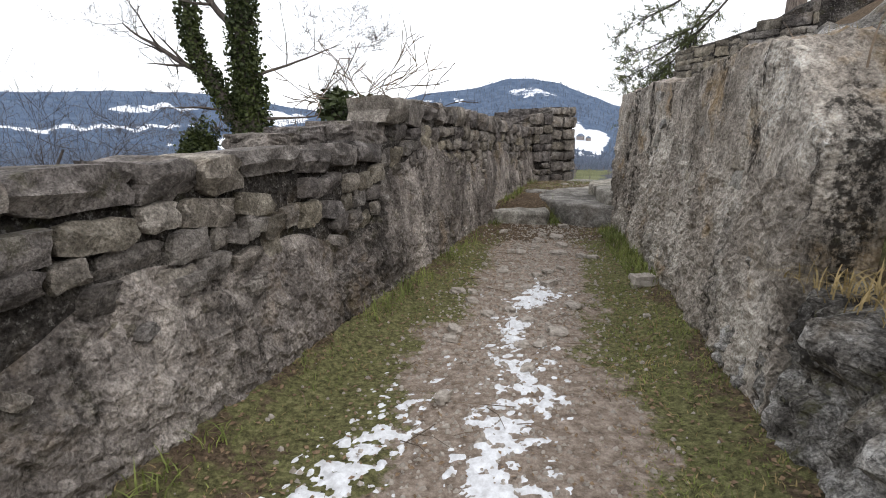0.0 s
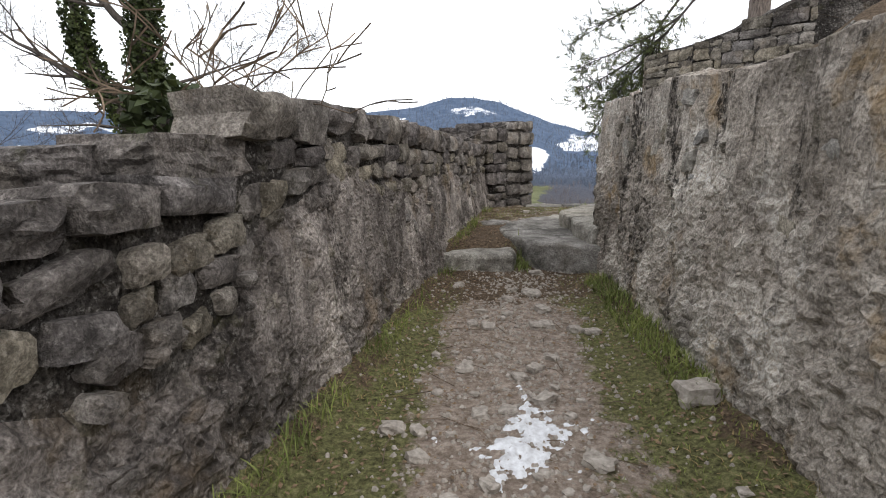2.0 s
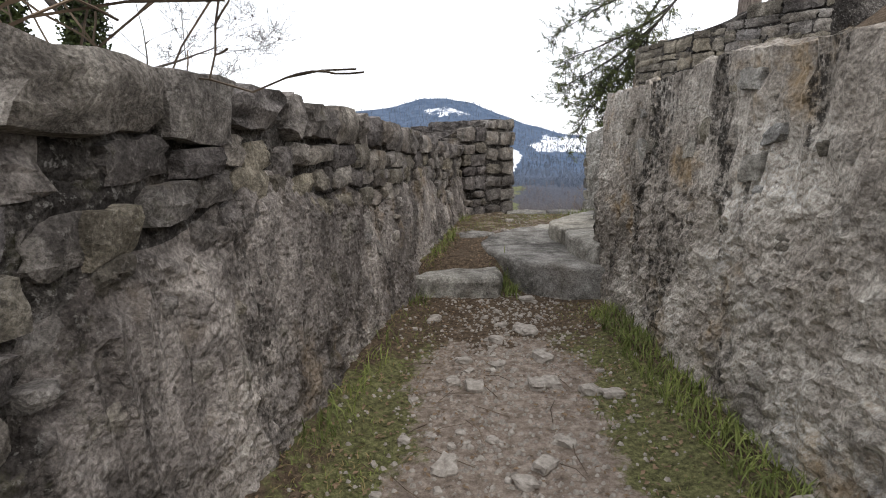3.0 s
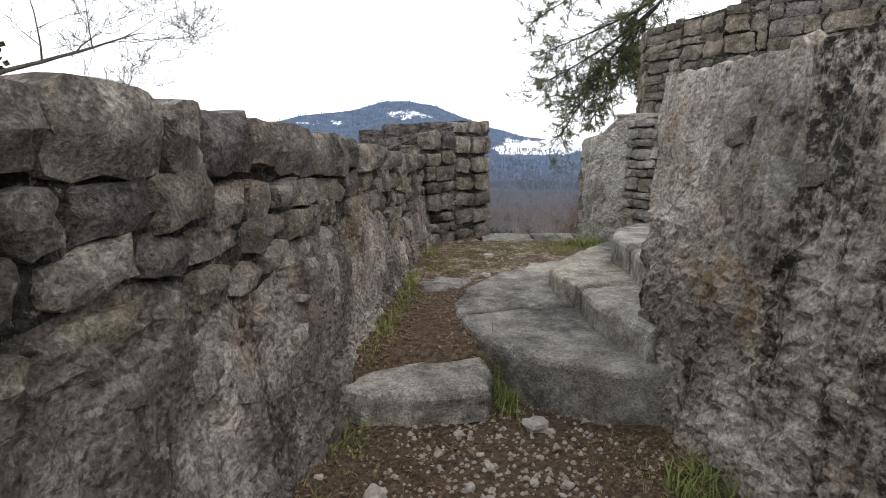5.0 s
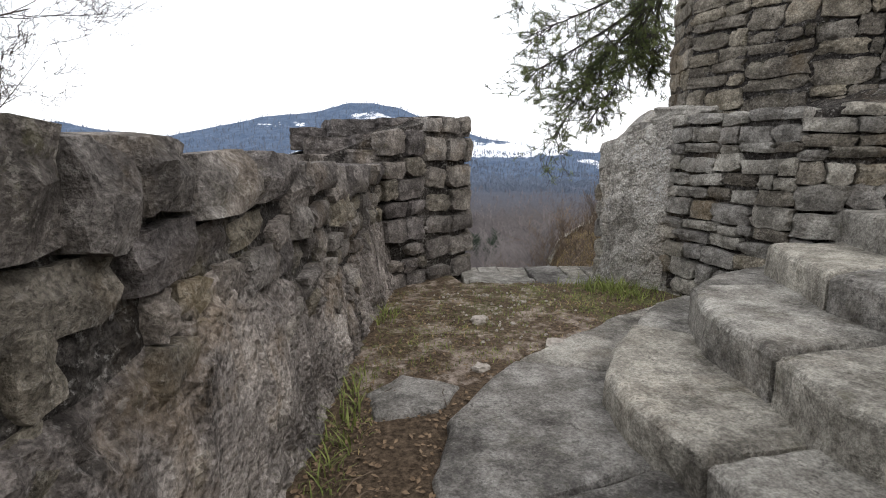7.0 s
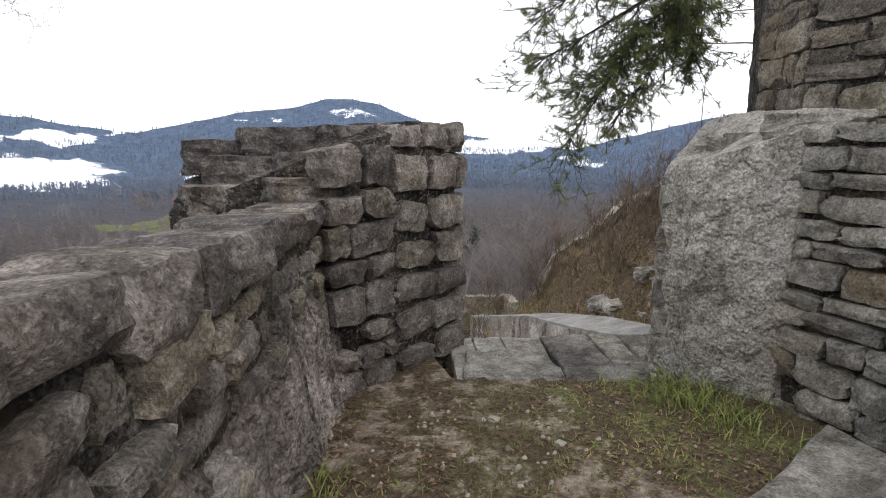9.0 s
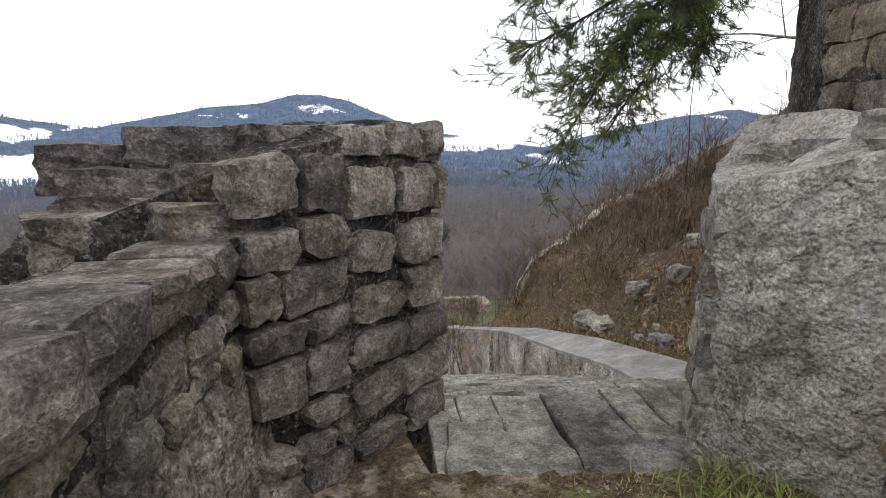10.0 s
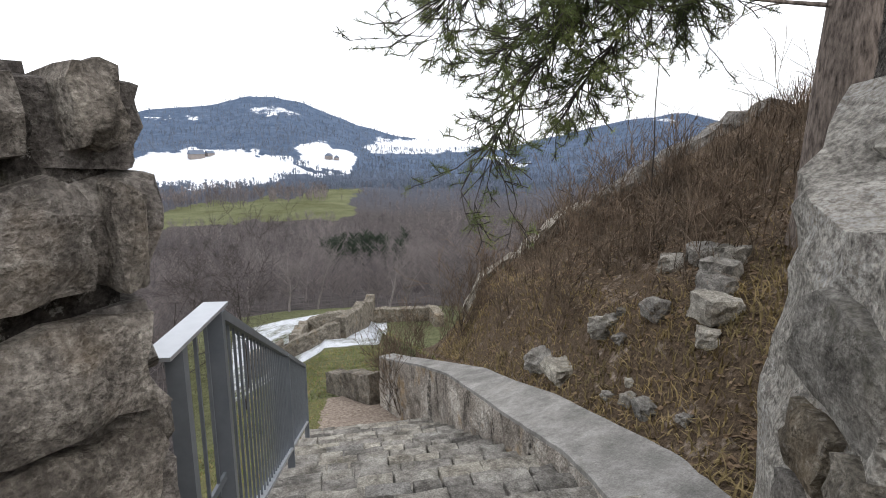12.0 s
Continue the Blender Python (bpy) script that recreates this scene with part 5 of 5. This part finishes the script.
def litter(count, seed):
    rng = random.Random(seed)
    verts, faces = [], []
    for _ in range(count):
        y = rng.uniform(1.0, 12.2)
        t = rng.uniform(-1, 1)
        t = math.copysign(abs(t) ** 0.6, t)
        right = right_face(y) if y < 7.6 else min(4.2, left_face(y) + (0.9 if y < 9.8 else 2.3))
        x = 0.5 * (left_face(y) + right) + t * 0.5 * (right - left_face(y) - 0.1)
        p = Vector((x, y, height_at(x, y) + 0.008))
        a = rng.uniform(0, 6.28)
        l = rng.uniform(0.008, 0.019)
        d = Vector((math.cos(a), math.sin(a), rng.uniform(-0.2, 0.4))) * l
        s = Vector((-d.y, d.x, rng.uniform(-0.006, 0.006))) * 0.55
        k = len(verts)
        verts += [p - d, p + s + Vector((0, 0, 0.005)), p + d, p - s]
        faces.append((k, k + 1, k + 2, k + 3))
    return tagged(new("leaf_litter", mesh_of("leaf_litter", verts, faces, LEAFDRY)), "scattered dead brown leaves on the path", "leaves", kind="stuff")


litter(5500, 83)


def mound_leaves(count, seed):
    rng = random.Random(seed)
    verts, faces = [], []
    for x, y, z, k in scatter(rng, count, 5, 12, 12.6, 22, lambda x, y: np.where(stair_frame(x, y)[1] > 1.95, 0.8, 0.0)):
        p = Vector((x, y, z + 0.015))
        a, l = rng.uniform(0, 6.28), rng.uniform(0.02, 0.045)
        d = Vector((math.cos(a), math.sin(a), rng.uniform(-0.3, 0.6))) * l
        s = Vector((-d.y, d.x, rng.uniform(-0.01, 0.01))) * 0.6
        k = len(verts)
        verts += [p - d, p + s + Vector((0, 0, 0.01)), p + d, p - s]
        faces.append((k, k + 1, k + 2, k + 3))
    return tagged(new("mound_leaves", mesh_of("mound_leaves", verts, faces, LEAFDRY)), "dead brown leaves between the stems on the mound", "leaves", kind="stuff")


mound_leaves(9000, 86)

# taller tufts along the wall's foot, beside the slab and on the bank
rng = random.Random(88)
foot = [(right_face(y) - rng.uniform(0.03, 0.28), y) for y in [rng.uniform(4.2, 7.3) for _ in range(1300)] if fbm(np.array([y]), np.array([0.0]), 61, 3, 1.5)[0] > -0.15]
foot += [(left_face(y) + rng.uniform(0.1, 0.24), y) for y in [rng.uniform(1.5, 11.5) for _ in range(1100)] if fbm(np.array([y]), np.array([0.0]), 62, 3, 1.5)[0] > 0.0]
foot += [(1.68 + rng.gauss(0, 0.05), 8.1 + rng.gauss(0, 0.12)) for _ in range(200)] + [(4.05 + rng.gauss(0, 0.16), 11.55 + rng.gauss(0, 0.25)) for _ in range(500)]
blades("grass_tufts", [(x, y, height_at(x, y), 1.0) for x, y in foot], 0.13, 0.0042, GRASS, rng, "taller green grass tufts along the wall's foot", 0.9, 3)
blades("bank_tuft", [(2.62 + rng.gauss(0, 0.07), 3.75 + rng.gauss(0, 0.1), 1.78, 1.0) for _ in range(320)], 0.3, 0.005, DRYGRASS, rng, "pale dry grass tuft on the bank", 0.9, 4)
blades("bank_roots", [(right_face(y) + rng.uniform(0.25, 0.9), y, 1.72, 1.0) for y in [rng.uniform(2.0, 4.2) for _ in range(90)]], 0.4, 0.005, STEM, rng, "dead roots and stems on the bank above the wall", 2.4, 5, category="roots")
blades("ledge_grass", [(1.72 + rng.gauss(0, 0.1), rng.uniform(1.7, 2.4), 0.78, 1.0) for _ in range(180)], 0.14, 0.004, DRYGRASS, rng, "dry grass and moss on the rock ledge", 1.4, 4)
clump = [(on_left(y, rng.uniform(0.45, 0.7), 1.6 + rng.uniform(-0.12, 0.1)), 0.14) for y in (4.6, 4.75, 4.9, 5.05, 5.2, 5.35)]
tagged(leaves("ivy_clump", clump, 900, 0.2, 0.06, IVY, rng), "dark ivy clump on top of the parapet", "ivy")
tangle_v, tangle_f = [], []
for k in range(16):
    limb(tangle_v, tangle_f, rng, on_left(rng.uniform(4.5, 5.3), rng.uniform(0.25, 0.7), 1.68), (rng.uniform(-1, 1), rng.uniform(-1, 0.4), rng.uniform(0.0, 0.35)), rng.uniform(0.35, 0.7), 0.006, 2, [], 0.2, -0.12, 3, (2, 3), 0.6)
tagged(new("dry_creeper", mesh_of("dry_creeper", tangle_v, tangle_f, STEM)), "leafless creeper stems trailing over the parapet top", "creeper")


def gravel(count, seed):
    rng = random.Random(seed)
    verts, faces = [], []
    for _ in range(count):
        y = rng.uniform(1.2, 8.0) if rng.random() < 0.97 else rng.uniform(10.5, 12.0)
        x = (0.5 * (left_face(y) + right_face(y)) if y < 8 else left_face(y) + 1.0) + rng.gauss(0, 0.42)
        if not left_face(y) + 0.15 < x < (right_face(y) - 0.15 if y < 8 else 4.0):
            continue
        r = rng.uniform(0.005, 0.02) * rng.uniform(0.6, 1.1)
        p = Vector((x, y, height_at(x, y) + r * 0.2))
        k = len(verts)
        a = rng.uniform(0, 6.28)
        for i in range(5):
            t = a + i * 1.257
            verts.append(p + Vector((math.cos(t) * r * rng.uniform(0.7, 1.3), math.sin(t) * r * rng.uniform(0.5, 1.1), -r * 0.3)))
        for i in range(3):
            t = a + 0.5 + i * 2.09
            verts.append(p + Vector((math.cos(t) * r * 0.5, math.sin(t) * r * 0.4, r * rng.uniform(0.4, 0.8))))
        faces += [(k, k + 1, k + 5), (k + 1, k + 2, k + 6, k + 5), (k + 2, k + 3, k + 6), (k + 3, k + 4, k + 7, k + 6), (k + 4, k, k + 5, k + 7), (k + 5, k + 6, k + 7)]
    return tagged(new("gravel", mesh_of("gravel", verts, faces, PEBBLE)), "fine pale gravel trodden into the path", "gravel", kind="stuff")


gravel(5000, 84)


def twigs(count, seed):
    rng = random.Random(seed)
    verts, faces = [], []
    for _ in range(count):
        y = rng.uniform(2.0, 11.5)
        x = rng.uniform(left_face(y) + 0.1, right_face(y) - 0.1 if y < 7.4 else left_face(y) + 0.9)
        a, l = rng.uniform(0, 6.28), rng.uniform(0.04, 0.16)
        p = Vector((x, y, height_at(x, y) + 0.012))
        d = Vector((math.cos(a), math.sin(a), 0)) * l
        tube(verts, faces, [p - d, p + Vector((0, 0, 0.012)), p + d + Vector((d.y, -d.x, 0)) * 0.3], [0.003, 0.0026, 0.0016], 3)
    return tagged(new("twigs", mesh_of("twigs", verts, faces, STEM)), "thin fallen twigs on the path", "twigs", kind="stuff")


twigs(130, 85)


def build_snow():
    """Thin thawing snow left in the tread of the path."""
    step = 0.015
    gx, gy = np.arange(-1.0, 1.5, step), np.arange(1.2, 5.0, step)
    X, Y = np.meshgrid(gx, gy, indexing="ij")
    lane = np.interp(Y, [1.2, 1.9, 2.3, 2.8, 3.2, 3.5, 4.0, 4.5, 4.8], [0.16, 0.22, 0.28, 0.48, 0.46, 0.5, 0.58, 0.85, 0.9])
    wide = np.interp(Y, [1.2, 2.3, 2.8, 3.5, 4.0, 4.5, 4.8], [0.2, 0.17, 0.2, 0.16, 0.13, 0.22, 0.0])
    m = 1 - np.abs(X - lane) / np.maximum(wide, 0.01)
    side = 1 - np.hypot((X + 0.3 + (Y - 2.3) * -0.42) / 0.2, (Y - 2.15) / 0.75)
    m = np.maximum(m, side) * 0.62 + 0.9 * fbm(X, Y, 41, 5, 8.5) + 1.1 * fbm(X, Y, 42, 4, 26)
    m = np.where((X > lane + 0.5) | (Y < 1.3), 0, m)
    thick = np.clip(m - 0.22, 0, 1) ** 0.8 * 0.024
    Z = full_height(X, Y) + thick - 0.004 + 0.004 * fbm(X, Y, 43, 3, 30)
    on = thick > 0.004
    cell = on[:-1, :-1] | on[1:, :-1] | on[:-1, 1:] | on[1:, 1:]
    ny = len(gy)
    faces = [(int(i) * ny + int(j), (int(i) + 1) * ny + int(j), (int(i) + 1) * ny + int(j) + 1, int(i) * ny + int(j) + 1) for i, j in zip(*np.nonzero(cell))]
    used = sorted({v for f in faces for v in f})
    back = {v: k for k, v in enumerate(used)}
    P = np.stack([X.ravel(), Y.ravel(), Z.ravel()], 1)[used]
    me = mesh_of("snow", P, [[back[v] for v in f] for f in faces], SNOW, True)
    return tagged(new("snow", me), "thin broken patches of thawing snow on the path", "snow", kind="stuff")


build_snow()


# ---- woods in the valley ----
def woods(name, count, seed, r0, r1, az0, az1, tall, slivers, wide, mat, label, keep):
    rng = random.Random(seed)
    az = np.radians(np.array([rng.uniform(az0, az1) for _ in range(count)]))
    r = np.exp(np.array([rng.uniform(math.log(r0), math.log(r1)) for _ in range(count)]))
    X, Y = 2.5 + r * np.sin(az), 10 + r * np.cos(az)
    Z = full_height(X, Y)
    el = np.degrees(np.arctan2(Z - 1.7, r))
    ok = keep(np.degrees(az), el, r)
    verts, faces = [], []
    for x, y, z, good in zip(X, Y, Z, ok):
        if not good:
            continue
        h = tall * rng.uniform(0.6, 1.25)
        k = len(verts)
        verts += [(x - wide * 0.8, y, z - 1), (x + wide * 0.8, y, z - 1), (x + h * rng.uniform(-0.06, 0.06), y, z + h * 0.8)]
        faces.append((k, k + 1, k + 2))
        for _ in range(slivers):
            f = rng.uniform(0.2, 0.85)
            a = rng.uniform(0, 6.28)
            l = h * rng.uniform(0.22, 0.45) * (1.1 - f * 0.6)
            bx, by, bz = x, y, z + h * f
            ex, ey, ez = x + math.cos(a) * l * 0.75, y + math.sin(a) * l * 0.75, bz + l * rng.uniform(0.5, 1.0)
            k = len(verts)
            verts += [(bx, by, bz - wide * 1.2), (bx, by, bz + wide * 1.2), (ex, ey, ez)]
            faces.append((k, k + 1, k + 2))
    return tagged(new(name, mesh_of(name, verts, faces, mat)), label, "woodland", kind="stuff")


def not_field(az, el, r):
    az = az + 5 * fbm(az, el, 63, 3, 0.9)
    el = el + 0.5 * fbm(az, el, 64, 3, 0.7)
    return ~((el < -5.1) & (el > -7.6) & (az > -13) & (az < 17)) & ~((r < 58) & (az > 2) & (az < 26))


def on_hill(az, el, r):
    snow = np.zeros_like(az)
    for az0, el0, ra, re in ((2.5, -2.2, 8.6, 1.8), (13.6, -1.5, 3.8, 1.7), (-18, -2.2, 6.5, 1.4), (24, 0.0, 5.0, 0.5), (-17, 0.9, 4, 0.5)):
        snow = np.maximum(snow, 1 - ((az - az0) / ra) ** 2 - ((el - el0) / re) ** 2)
    return (snow < 0.1) | (np.abs(el + 1.6 + 0.36 * (az - 10.4)) < 0.22)


woods("near_woods", 1700, 91, 34, 150, -50, 64, 6.5, 40, 0.035, WOODS, "leafless brown woodland below the castle", not_field)
woods("valley_woods", 4500, 92, 130, 690, -50, 64, 9, 26, 0.12, WOODS, "leafless grey-brown woodland in the valley", not_field)
woods("field_edge_woods", 500, 94, 560, 700, -12, 14, 13, 16, 0.35, WOODS, "row of dark leafless trees between the fields", lambda az, el, r: el > -6)
CONIFER = plain("conifer_needles", (0.02, 0.03, 0.022), (0.05, 0.065, 0.045), 0.5, 0.9)
woods("conifers", 45, 95, 150, 260, 13, 22, 11, 60, 0.3, CONIFER, "dark conifers among the leafless woods", lambda az, el, r: el < 0)
woods("hill_woods", 13000, 93, 690, 1850, -46, 62, 9.5, 8, 1.0, HAZY_WOODS, "distant woodland on the hills with blue haze in its colour", on_hill)


def farmhouse(az, r, w, seed):
    x, y = 2.5 + r * math.sin(radians(az)), 10 + r * math.cos(radians(az))
    ob = tagged(new("farmhouse"), "distant farmhouse with a snowy pitched roof", "house", "farmhouses on the hill")
    ob.matrix_basis = pose(x, y, height_at(x, y) - 1, 0, 0, 20 * seed)
    d, h = w * 0.6, w * 0.4
    child(new("wall", mesh_of("wall", [(i * w / 2, j * d / 2, k) for k in (0, h) for i, j in ((-1, -1), (1, -1), (1, 1), (-1, 1))], [(0, 1, 5, 4), (1, 2, 6, 5), (2, 3, 7, 6), (3, 0, 4, 7)], HOUSE)), ob)
    e = 0.8
    rv = [(-w / 2 - e, -d / 2 - e, h - 0.4), (w / 2 + e, -d / 2 - e, h - 0.4), (w / 2 + e, 0, h + d * 0.45), (-w / 2 - e, 0, h + d * 0.45), (w / 2 + e, d / 2 + e, h - 0.4), (-w / 2 - e, d / 2 + e, h - 0.4)]
    # roof borrows the hill woods' colour, painted haze included
    child(new("roof", mesh_of("roof", rv, [(0, 1, 2, 3), (3, 2, 4, 5), (0, 3, 5), (1, 4, 2)], HAZY_WOODS)), ob)


farmhouse(1.6, 1120, 26, 1)
farmhouse(2.8, 1130, 16, 2)
farmhouse(14.2, 1080, 18, 3)
farmhouse(15.0, 1085, 14, 4)
farmhouse(-13.2, 760, 22, 5)
